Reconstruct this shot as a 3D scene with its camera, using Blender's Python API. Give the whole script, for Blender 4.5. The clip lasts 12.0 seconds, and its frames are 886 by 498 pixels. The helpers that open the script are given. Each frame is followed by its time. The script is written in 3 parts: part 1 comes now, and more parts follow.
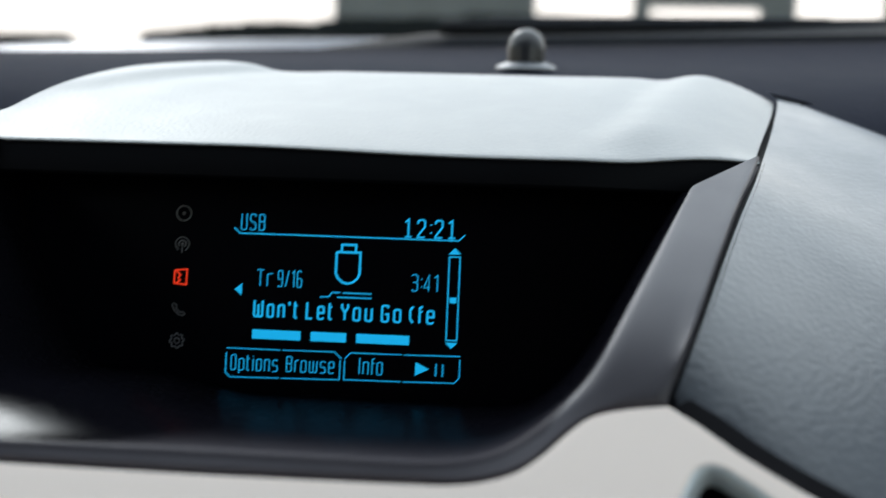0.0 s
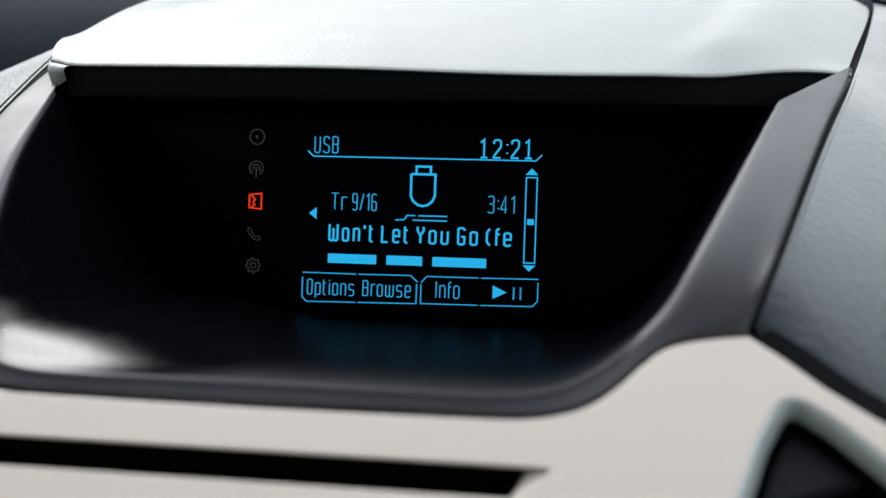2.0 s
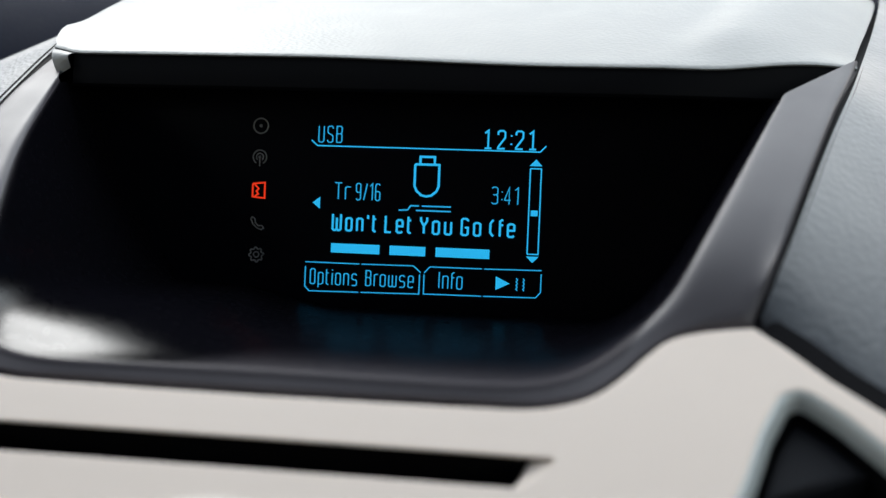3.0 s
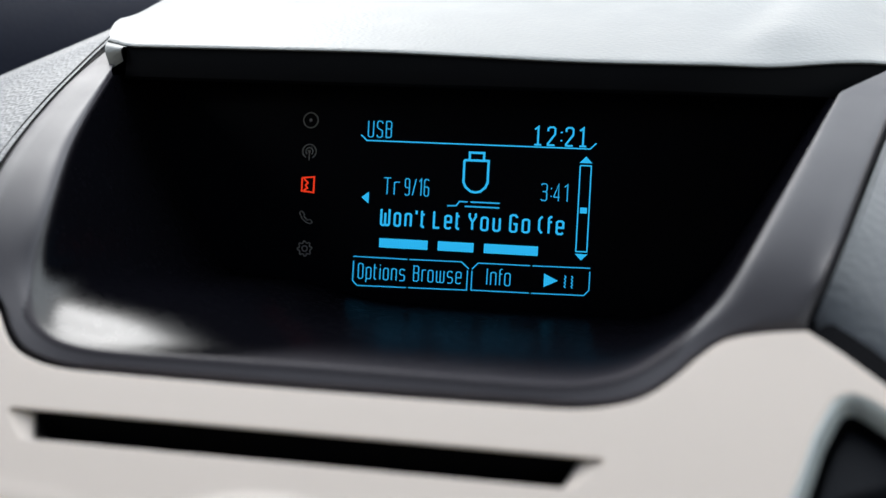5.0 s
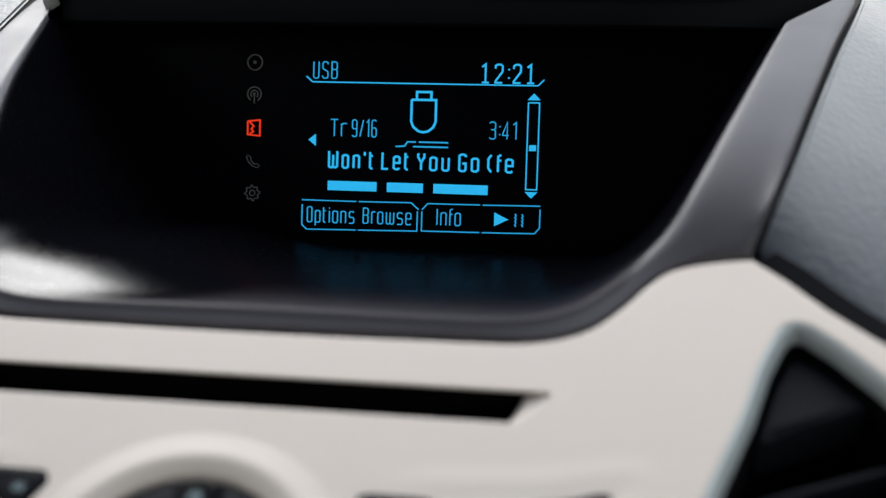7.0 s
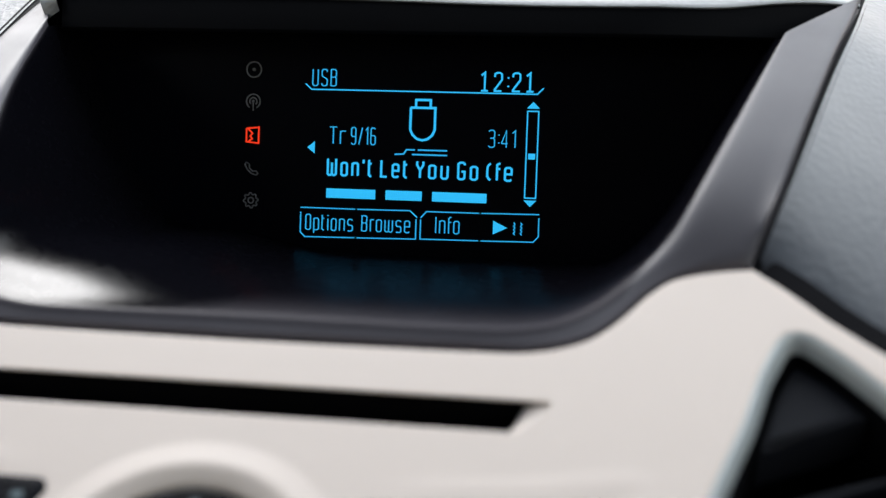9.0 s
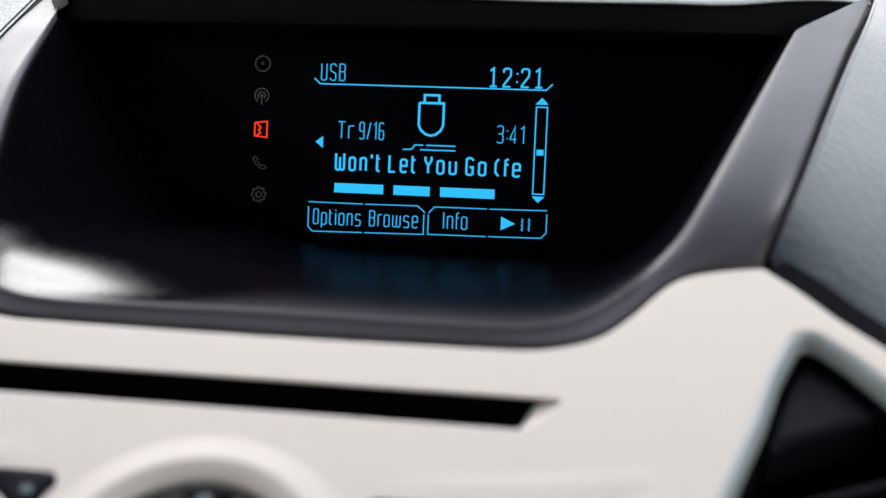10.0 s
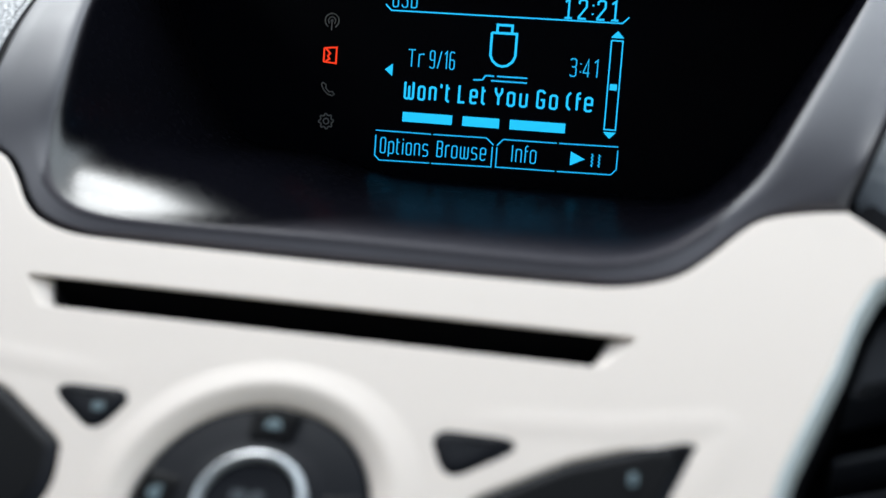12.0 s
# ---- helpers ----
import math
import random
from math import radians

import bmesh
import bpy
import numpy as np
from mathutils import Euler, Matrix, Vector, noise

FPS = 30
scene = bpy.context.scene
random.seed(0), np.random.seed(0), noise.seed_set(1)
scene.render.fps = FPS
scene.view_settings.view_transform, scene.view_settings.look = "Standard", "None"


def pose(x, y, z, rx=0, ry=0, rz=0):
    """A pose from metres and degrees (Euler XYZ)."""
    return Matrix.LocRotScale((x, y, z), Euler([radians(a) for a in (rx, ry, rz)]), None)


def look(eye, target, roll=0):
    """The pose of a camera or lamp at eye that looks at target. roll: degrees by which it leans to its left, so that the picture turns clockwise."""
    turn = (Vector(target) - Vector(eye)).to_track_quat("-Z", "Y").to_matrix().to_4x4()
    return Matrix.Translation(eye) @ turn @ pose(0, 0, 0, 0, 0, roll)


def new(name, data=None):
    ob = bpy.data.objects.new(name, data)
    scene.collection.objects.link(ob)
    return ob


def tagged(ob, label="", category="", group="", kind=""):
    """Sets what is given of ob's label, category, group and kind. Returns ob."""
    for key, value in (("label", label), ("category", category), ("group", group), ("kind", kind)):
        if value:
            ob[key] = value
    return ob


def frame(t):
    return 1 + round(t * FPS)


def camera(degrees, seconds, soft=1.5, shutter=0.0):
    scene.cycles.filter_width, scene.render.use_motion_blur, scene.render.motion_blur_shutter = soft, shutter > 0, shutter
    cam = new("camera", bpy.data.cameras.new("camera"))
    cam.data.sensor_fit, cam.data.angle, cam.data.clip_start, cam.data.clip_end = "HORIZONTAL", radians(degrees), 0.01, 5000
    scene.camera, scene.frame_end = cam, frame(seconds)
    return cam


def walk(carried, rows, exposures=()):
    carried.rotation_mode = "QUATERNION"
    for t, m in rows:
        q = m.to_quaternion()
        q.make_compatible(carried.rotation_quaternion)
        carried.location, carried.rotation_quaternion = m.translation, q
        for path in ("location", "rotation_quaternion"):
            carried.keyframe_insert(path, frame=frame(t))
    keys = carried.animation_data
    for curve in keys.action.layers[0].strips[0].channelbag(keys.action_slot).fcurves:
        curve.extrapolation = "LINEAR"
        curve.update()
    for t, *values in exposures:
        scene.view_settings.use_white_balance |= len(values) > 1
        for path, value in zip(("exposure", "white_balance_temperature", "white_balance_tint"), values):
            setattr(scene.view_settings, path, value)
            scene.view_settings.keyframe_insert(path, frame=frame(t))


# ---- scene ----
from mathutils.geometry import tessellate_polygon

# the dashboard is laid out square to its display (x right, y into the dash, z up the glass), then leaned back with BASE
BASE = Matrix.Translation((0, 0, 1.0)) @ pose(0, 0, 0, -12)
UNBASE = BASE.inverted()
cam = camera(39.0, 12.0, soft=1.42, shutter=0.5)
PATH = [
    (0, (0.0879, -0.4417, -0.0125), (-0.0102, 0.5507, 0.0615), 2.46),
    (0.3, (0.0869, -0.4382, -0.0110), (-0.0422, 0.5520, 0.0416), 2.66),
    (0.5, (0.0868, -0.4376, -0.0090), (-0.0672, 0.5496, 0.0309), 2.69),
    (0.8, (0.0869, -0.4361, -0.0075), (-0.0642, 0.5524, -0.0023), 2.96),
    (1, (0.0896, -0.4318, -0.0081), (-0.0933, 0.5513, -0.0108), 2.46),
    (1.5, (0.0921, -0.4323, -0.0081), (-0.0877, 0.5514, -0.0086), 2.14),
    (2, (0.0923, -0.4319, -0.0072), (-0.0768, 0.5537, -0.0090), 1.88),
    (2.5, (0.0918, -0.4317, -0.0085), (-0.0836, 0.5528, -0.0086), 2.34),
    (2.7, (0.0915, -0.4317, -0.0084), (-0.0765, 0.5528, -0.0140), 2.34),
    (4.3, (0.0874, -0.4316, -0.0072), (-0.0925, 0.5513, -0.0170), 2.45),
    (4.5, (0.0871, -0.4316, -0.0071), (-0.0989, 0.5510, -0.0176), 2.46),
    (5, (0.0891, -0.4312, -0.0073), (-0.1132, 0.5480, -0.0215), 2.97),
    (5.5, (0.0882, -0.4296, -0.0072), (-0.1082, 0.5505, -0.0358), 2.59),
    (6, (0.0870, -0.4292, -0.0079), (-0.1059, 0.5517, -0.0311), 2.41),
    (6.5, (0.0877, -0.4275, -0.0085), (-0.0926, 0.5553, -0.0493), 2.29),
    (7, (0.0928, -0.4272, -0.0097), (-0.0780, 0.5566, -0.0642), 1.74),
    (7.2, (0.0928, -0.4272, -0.0097), (-0.0768, 0.5567, -0.0612), 1.76),
    (9, (0.0916, -0.4269, -0.0095), (-0.0758, 0.5578, -0.0580), 1.97),
    (9.5, (0.0905, -0.4265, -0.0092), (-0.0793, 0.5574, -0.0638), 2.06),
    (10, (0.0899, -0.4272, -0.0088), (-0.0794, 0.5569, -0.0628), 2.35),
    (10.5, (0.0881, -0.4259, -0.0093), (-0.0951, 0.5554, -0.0682), 2.46),
    (11, (0.0850, -0.4281, -0.0088), (-0.0851, 0.5542, -0.0876), 3.52),
    (11.5, (0.0842, -0.4239, -0.0105), (-0.1175, 0.5484, -0.1287), 3.77),
    (12, (0.0837, -0.4241, -0.0103), (-0.1209, 0.5488, -0.1181), 4.15),
]
walk(cam, [(t, BASE @ look(eye, target, roll)) for t, eye, target, roll in PATH], exposures=[(0, -0.38, 6750, 11), (1, -0.34, 6950, 13), (2, -0.28, 7080, 13.5), (5, -0.22, 7060, 15), (7, -0.22, 7110, 15.5), (9, -0.05, 7100, 16.5), (10.5, 0.08, 7040, 17), (11.5, 0.18, 6860, 14), (12, 0.2, 6840, 12)])
cam.data.dof.use_dof = True
cam.data.dof.focus_distance = 0.43
cam.data.dof.aperture_fstop = 8.5

# ---- light ----
world = bpy.data.worlds.new("sky")
scene.world = world
world.use_nodes = True
wn = world.node_tree
sky = wn.nodes.new("ShaderNodeTexSky")
sky.sky_type = "NISHITA"
sky.sun_disc = False
sky.sun_elevation = radians(38)
sky.sun_rotation = radians(-32)
sky.air_density = 2.0
sky.dust_density = 0.8
wn.links.new(sky.outputs[0], wn.nodes["Background"].inputs[0])
wn.nodes["Background"].inputs[1].default_value = 0.14
sun_data = bpy.data.lights.new("sun", "SUN")
sun_data.energy, sun_data.angle, sun_data.color = 1.6, radians(18), (0.86, 0.94, 1.0)
sun = new("sun", sun_data)
sun.matrix_world = look((0, 0, 6), (4.2, -6.6, -0.1))


def window_light(name, eye, target, w, h, power, color):
    data = bpy.data.lights.new(name, "AREA")
    data.shape, data.size, data.size_y, data.energy, data.color = "RECTANGLE", w, h, power, color
    ob = new(name, data)
    ob.matrix_world = look(eye, target)
    return ob


window_light("windshield_daylight", (0, 0.165, 1.34), (0, -0.285, 0.68), 1.0, 0.64, 6.3, (0.80, 0.92, 1.0))
window_light("left_window_daylight", (-0.72, -0.50, 1.24), (0.1, -0.30, 0.95), 0.7, 0.36, 0.6, (0.94, 0.97, 1.0))
window_light("right_window_daylight", (0.72, -0.50, 1.24), (0.0, -0.30, 0.95), 0.7, 0.36, 1.6, (0.80, 0.93, 1.0))


# ---- materials ----
def material(name, color, rough=0.5, metal=0.0, spec=0.5, vary=0.06, vary_scale=60.0, bump=None, coat_or_shade=0.0, rough_vary=0.08):
    """bump: (kind, cells per metre, strength, height in metres)"""
    m = bpy.data.materials.new(name)
    m.use_nodes = True
    nt = m.node_tree
    bsdf = nt.nodes["Principled BSDF"]
    bsdf.inputs["Roughness"].default_value = rough
    bsdf.inputs["Metallic"].default_value = metal
    bsdf.inputs["Specular IOR Level"].default_value = spec
    bsdf.inputs["Coat Weight"].default_value = coat_or_shade
    where = nt.nodes.new("ShaderNodeTexCoord")
    stain = nt.nodes.new("ShaderNodeTexNoise")
    stain.inputs["Scale"].default_value = vary_scale
    stain.inputs["Detail"].default_value = 4
    nt.links.new(where.outputs["Object"], stain.inputs["Vector"])
    ramp = nt.nodes.new("ShaderNodeMix")
    ramp.data_type = "RGBA"
    ramp.inputs["A"].default_value = (*[c * (1 - vary) for c in color], 1)
    ramp.inputs["B"].default_value = (*[min(1, c * (1 + vary)) for c in color], 1)
    nt.links.new(stain.outputs["Fac"], ramp.inputs["Factor"])
    nt.links.new(ramp.outputs["Result"], bsdf.inputs["Base Color"])
    if rough_vary:
        spread = nt.nodes.new("ShaderNodeMapRange")
        spread.inputs["To Min"].default_value = max(0.02, rough - rough_vary)
        spread.inputs["To Max"].default_value = min(1.0, rough + rough_vary)
        nt.links.new(stain.outputs["Fac"], spread.inputs["Value"])
        nt.links.new(spread.outputs["Result"], bsdf.inputs["Roughness"])
    if bump:
        kind, scale, strength, height = bump
        if kind == "grain":
            grain = nt.nodes.new("ShaderNodeTexVoronoi")
            grain.feature = "SMOOTH_F1"
            grain.inputs["Smoothness"].default_value = 0.6
            out = grain.outputs["Distance"]
        else:
            grain = nt.nodes.new("ShaderNodeTexNoise")
            grain.inputs["Detail"].default_value = 3
            out = grain.outputs["Fac"]
        grain.inputs["Scale"].default_value = scale
        nt.links.new(where.outputs["Object"], grain.inputs["Vector"])
        relief = nt.nodes.new("ShaderNodeBump")
        relief.inputs["Strength"].default_value = strength
        relief.inputs["Distance"].default_value = height
        nt.links.new(out, relief.inputs["Height"])
        nt.links.new(relief.outputs["Normal"], bsdf.inputs["Normal"])
    return m


def glowing(name, color, strength):
    m = bpy.data.materials.new(name)
    m.use_nodes = True
    bsdf = m.node_tree.nodes["Principled BSDF"]
    bsdf.inputs["Base Color"].default_value = (0.01, 0.01, 0.01, 1)
    bsdf.inputs["Emission Color"].default_value = (*color, 1)
    bsdf.inputs["Emission Strength"].default_value = strength
    return m


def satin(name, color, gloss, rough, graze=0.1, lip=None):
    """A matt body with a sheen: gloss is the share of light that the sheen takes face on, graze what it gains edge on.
    lip: colour, gloss and roughness at the lip; painted-in shade fades them out as the mesh's attribute falls from 1 to
    0."""
    m = bpy.data.materials.new(name)
    m.use_nodes = True
    nt = m.node_tree
    body, sheen, both_ways = nt.nodes.new("ShaderNodeBsdfDiffuse"), nt.nodes.new("ShaderNodeBsdfGlossy"), nt.nodes.new("ShaderNodeMixShader")
    where, speck, spread = nt.nodes.new("ShaderNodeTexCoord"), nt.nodes.new("ShaderNodeTexNoise"), nt.nodes.new("ShaderNodeMapRange")
    speck.inputs["Scale"].default_value = 300
    sheen.distribution = "BECKMANN"
    spread.inputs["To Min"].default_value, spread.inputs["To Max"].default_value = rough - 0.03, rough + 0.03
    body.inputs["Color"].default_value = (*color, 1)
    facing, power, share = nt.nodes.new("ShaderNodeLayerWeight"), nt.nodes.new("ShaderNodeMath"), nt.nodes.new("ShaderNodeMapRange")
    facing.inputs["Blend"].default_value = 0.5
    power.operation, power.inputs[1].default_value = "POWER", 5
    share.inputs["To Min"].default_value, share.inputs["To Max"].default_value = gloss, gloss + graze
    nt.links.new(facing.outputs["Facing"], power.inputs[0])
    nt.links.new(power.outputs[0], share.inputs["Value"])
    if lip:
        coat_or_shade = nt.nodes.new("ShaderNodeAttribute")
        coat_or_shade.attribute_name = "coat_or_shade"
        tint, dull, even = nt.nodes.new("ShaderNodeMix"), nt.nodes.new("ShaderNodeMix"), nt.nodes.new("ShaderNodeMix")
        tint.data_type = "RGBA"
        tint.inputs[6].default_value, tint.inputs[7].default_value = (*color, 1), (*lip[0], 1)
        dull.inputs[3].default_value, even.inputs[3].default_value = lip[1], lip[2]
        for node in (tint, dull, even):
            nt.links.new(coat_or_shade.outputs["Fac"], node.inputs[0])
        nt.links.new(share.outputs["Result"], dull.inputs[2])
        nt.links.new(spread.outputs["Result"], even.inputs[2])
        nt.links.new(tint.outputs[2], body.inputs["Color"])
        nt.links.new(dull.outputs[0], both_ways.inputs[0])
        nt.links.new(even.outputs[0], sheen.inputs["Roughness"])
    else:
        nt.links.new(share.outputs["Result"], both_ways.inputs[0])
        nt.links.new(spread.outputs["Result"], sheen.inputs["Roughness"])
    nt.links.new(where.outputs["Object"], speck.inputs["Vector"])
    nt.links.new(speck.outputs["Fac"], spread.inputs["Value"])
    nt.links.new(body.outputs[0], both_ways.inputs[1])
    nt.links.new(sheen.outputs[0], both_ways.inputs[2])
    nt.links.new(both_ways.outputs[0], nt.nodes["Material Output"].inputs[0])
    return m


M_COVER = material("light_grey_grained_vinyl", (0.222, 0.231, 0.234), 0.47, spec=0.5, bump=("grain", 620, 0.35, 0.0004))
# left pad's vinyl like the right's, its bright sheen painted in as paler grey
M_PAD_SHEEN = material("grained_vinyl_painted_sheen", (0.185, 0.195, 0.21), 0.5, bump=("grain", 620, 0.55, 0.0008))
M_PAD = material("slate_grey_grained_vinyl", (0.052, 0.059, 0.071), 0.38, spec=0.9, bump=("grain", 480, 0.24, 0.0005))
M_BEZEL = material("dark_grey_satin_plastic", (0.061, 0.057, 0.068), 0.49, spec=0.36, bump=("noise", 2500, 0.15, 0.0001))
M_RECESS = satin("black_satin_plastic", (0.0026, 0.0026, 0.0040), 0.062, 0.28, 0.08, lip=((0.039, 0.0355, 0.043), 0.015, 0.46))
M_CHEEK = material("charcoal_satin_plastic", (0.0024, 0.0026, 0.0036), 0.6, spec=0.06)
M_GLASS = material("black_display_glass", (0.0018, 0.0022, 0.0045), 0.25, spec=0.12, rough_vary=0.03)
M_PANEL = material("warm_silver_paint", (0.80, 0.69, 0.622), 0.5, metal=0.0, vary=0.015, bump=("noise", 4000, 0.06, 0.00005))
M_BLACK = material("matt_black_void", (0.003, 0.003, 0.0045), 0.8, spec=0.1)
M_KEY = material("charcoal_rubber_key", (0.0042, 0.0050, 0.0082), 0.58, spec=0.11)
M_ARROW = material("black_satin_key", (0.0016, 0.0017, 0.0026), 0.5, spec=0.08)
M_DOME = material("glossy_smoked_dome", (0.014, 0.015, 0.018), 0.32, spec=0.4)
M_CHROME = material("satin_chrome", (0.5, 0.52, 0.54), 0.35, metal=0.6, vary=0.02)
M_SILVER = material("cool_silver_trim", (0.50, 0.54, 0.555), 0.42, metal=0.2, vary=0.02)
M_LEGEND = material("pale_blue_print", (0.10, 0.15, 0.17), 0.5)
M_MARK = material("dim_blue_print", (0.035, 0.045, 0.055), 0.6)
M_VENT = material("vent_grey_plastic", (0.010, 0.011, 0.015), 0.55, spec=0.15)
M_DASH = material("dark_dash_vinyl", (0.012, 0.014, 0.022), 0.9, spec=0.06, bump=("grain", 500, 0.3, 0.0004))
M_BLUE = glowing("blue_display_light", (0.0, 0.51, 1.0), 1.02)
M_BLUE_DIM = glowing("blue_display_light_thin", (0.0, 0.455, 0.92), 0.92)
M_RED = glowing("red_indicator_light", (1.0, 0.05, 0.015), 0.9)
M_PRINT = material("dim_grey_icon_print", (0.22, 0.22, 0.23), 0.6)
# unseen headliner, its blue tint added to cool the light it throws back
M_LINER = material("pale_headliner", (0.34, 0.38, 0.43), 0.9)
M_TRIM = material("dark_cabin_trim", (0.05, 0.05, 0.055), 0.7)


# ---- mesh helpers ----
def thing(name, label, category, group="", kind=""):
    ob = new(name)
    ob.matrix_world = BASE
    ob.empty_display_size = 0.02
    return tagged(ob, label, category, group, kind)


def part(name, verts, faces, mat, parent=None, label="", sharp=40, weld=True, flat=0):
    """One mesh under a thing or part (or on its own, without a parent)."""
    me = bpy.data.meshes.new(name)
    me.from_pydata([tuple(v) for v in verts], [], faces)
    bm = bmesh.new()
    bm.from_mesh(me)
    if weld:
        bmesh.ops.remove_doubles(bm, verts=bm.verts, dist=1e-6)
    bmesh.ops.recalc_face_normals(bm, faces=bm.faces)
    bm.to_mesh(me)
    bm.free()
    me.polygons.foreach_set("use_smooth", [k >= flat for k in range(len(me.polygons))])
    me.set_sharp_from_angle(angle=radians(sharp))
    me.materials.append(mat)
    ob = new(name, me)
    if parent:
        ob.parent = parent
    else:
        ob.matrix_world = BASE
    return tagged(ob, label)


def loft(loops, closed=False):
    n = len(loops[0])
    verts = [v for loop in loops for v in loop]
    faces = []
    for i in range(len(loops) - 1):
        for j in range(n if closed else n - 1):
            k = (j + 1) % n
            faces.append((i * n + j, i * n + k, (i + 1) * n + k, (i + 1) * n + j))
    return verts, faces


def join(*pieces):
    verts, faces = [], []
    for v, f in pieces:
        at = len(verts)
        verts += list(v)
        faces += [tuple(i + at for i in q) for q in f]
    return verts, faces


def curve(points, n):
    """n points at even steps along a smooth line through the points."""
    pts = [Vector(p) for p in points]
    ends = [pts[0] * 2 - pts[1]] + pts + [pts[-1] * 2 - pts[-2]]
    fine = []
    for a, b, c, d in zip(ends, ends[1:], ends[2:], ends[3:]):
        for k in range(24):
            t = k / 24
            fine.append(0.5 * (2 * b + (c - a) * t + (2 * a - 5 * b + 4 * c - d) * t * t + (3 * b - a - 3 * c + d) * t ** 3))
    fine.append(pts[-1])
    run = [0.0]
    for a, b in zip(fine, fine[1:]):
        run.append(run[-1] + (b - a).length)
    out, i = [], 0
    for k in range(n):
        want = run[-1] * k / (n - 1)
        while i < len(run) - 2 and run[i + 1] < want:
            i += 1
        span = run[i + 1] - run[i]
        out.append(fine[i].lerp(fine[i + 1], (want - run[i]) / span if span else 0))
    return out


def rounded(corners, r, n=5):
    """A 2D outline with rounded corners. r: one radius, or one a corner."""
    out, m = [], len(corners)
    radii = r if isinstance(r, (list, tuple)) else [r] * m
    for i in range(m):
        p, a, b = Vector(corners[i]), Vector(corners[i - 1]), Vector(corners[(i + 1) % m])
        da, db = (a - p).normalized(), (b - p).normalized()
        half = da.angle(db) / 2
        cut = min(radii[i] / math.tan(half), (a - p).length * 0.48, (b - p).length * 0.48)
        s, e = p + da * cut, p + db * cut
        for k in range(n + 1):
            t = k / n
            out.append(s * (1 - t) ** 2 + p * 2 * t * (1 - t) + e * t * t)
    return out


def inset(loop, d):
    """The closed 2D outline moved inwards by d (outwards for d < 0)."""
    area = sum(a.x * b.y - b.x * a.y for a, b in zip(loop, loop[1:] + loop[:1]))
    side, out = (1 if area > 0 else -1), []
    for i, p in enumerate(loop):
        e1, e2 = (p - loop[i - 1]), (loop[(i + 1) % len(loop)] - p)
        e1 = e1.normalized() if e1.length > 1e-9 else e2.normalized()
        e2 = e2.normalized() if e2.length > 1e-9 else e1
        nrm = Vector((-e1.y - e2.y, e1.x + e2.x))
        nrm = nrm.normalized() / max(0.5, math.sqrt(max(0.0, (1 + e1.dot(e2)) / 2)))
        out.append(p + nrm * d * side)
    return out


def smooth(x):
    x = max(0.0, min(1.0, x))
    return x * x * (3 - 2 * x)


# ---- the sloping planes of the dash ----
MID = 0.0026
LEAN = math.atan(1.09)
MEAN_EYE = Vector((0.088, -0.431, -0.0075))  # about the camera's eye; the bezel swells along its rays, keeping its outline in view


def on_panel(u, v, h=0.0):
    """A point of the control panel: u from its middle, v up its slope, h proud of it."""
    return Vector((MID + u, -0.1715 + v * math.sin(LEAN) - h * math.cos(LEAN), -0.0576 + v * math.cos(LEAN) + h * math.sin(LEAN)))


def on_frame(u, z, h=0.0):
    """A point of the display's bezel, whose face leans back further than the panel and swells towards the camera to fit
    its view.
    """
    p = Vector((MID + u, -0.157 + (z + 0.0445) * 1.5, z))
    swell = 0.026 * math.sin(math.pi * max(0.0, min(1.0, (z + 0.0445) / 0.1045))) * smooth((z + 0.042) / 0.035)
    return p + (MEAN_EYE - p).normalized() * swell + Vector((0, -0.555, 0.832)) * h


def on_side(u, z, h=0.0):
    """The bezel's side, whose foot is moved along the camera's ray to meet the panel's corner."""
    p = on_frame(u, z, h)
    p += (p - MEAN_EYE).normalized() * 0.0004 * (1 - smooth((z + 0.025) / 0.05))
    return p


def plate(name, outer, holes, at, mat, parent, label="", edge=0.0012, depth=0.006, hole_edge=None, hole_depth=None):
    """A flat plate with holes through it; all its edges are rounded over and run back by depth."""
    walls, flat = [], []
    for n, loop in enumerate([outer] + holes):
        e = edge if n == 0 or hole_edge is None else hole_edge[n - 1]
        deep_by = depth if n == 0 or hole_depth is None else hole_depth[n - 1]
        rings = [(0.0, 0.0), (0.35 * e, -0.08 * e), (0.7 * e, -0.32 * e), (0.93 * e, -0.68 * e), (e, -e), (e, -deep_by)]
        base = inset(loop, e if n == 0 else -e)
        grown = [inset(base, -o if n == 0 else o) for o, h in rings]
        walls.append(loft([[at(p.x, p.y, h) for p in g] for g, (o, h) in zip(grown, rings)], True))
        flat.append(base)
    tris = tessellate_polygon([[Vector((p.x, p.y, 0)) for p in loop] for loop in flat])
    face = ([at(p.x, p.y, 0.0) for loop in flat for p in loop], [tuple(t) for t in tris])
    return part(name, *join(face, *walls), mat, parent, label, sharp=50, weld=False, flat=len(face[1]))


def block(name, outline, at, low, high, mat, parent, label="", edge=0.001):
    """A raised or sunken piece with this outline, from low to high, its top edge rounded over."""
    n = len(outline)
    rings = [(0.0, low), (0.0, high - edge), (0.3 * edge, high - 0.3 * edge), (edge, high), (edge * 2.2, high)]
    loops = [[at(p.x, p.y, h) for p in inset(outline, o)] for o, h in rings]
    v, f = loft(loops, True)
    f.append(tuple(range((len(rings) - 1) * n, len(rings) * n)))
    return part(name, v, f, mat, parent, label)


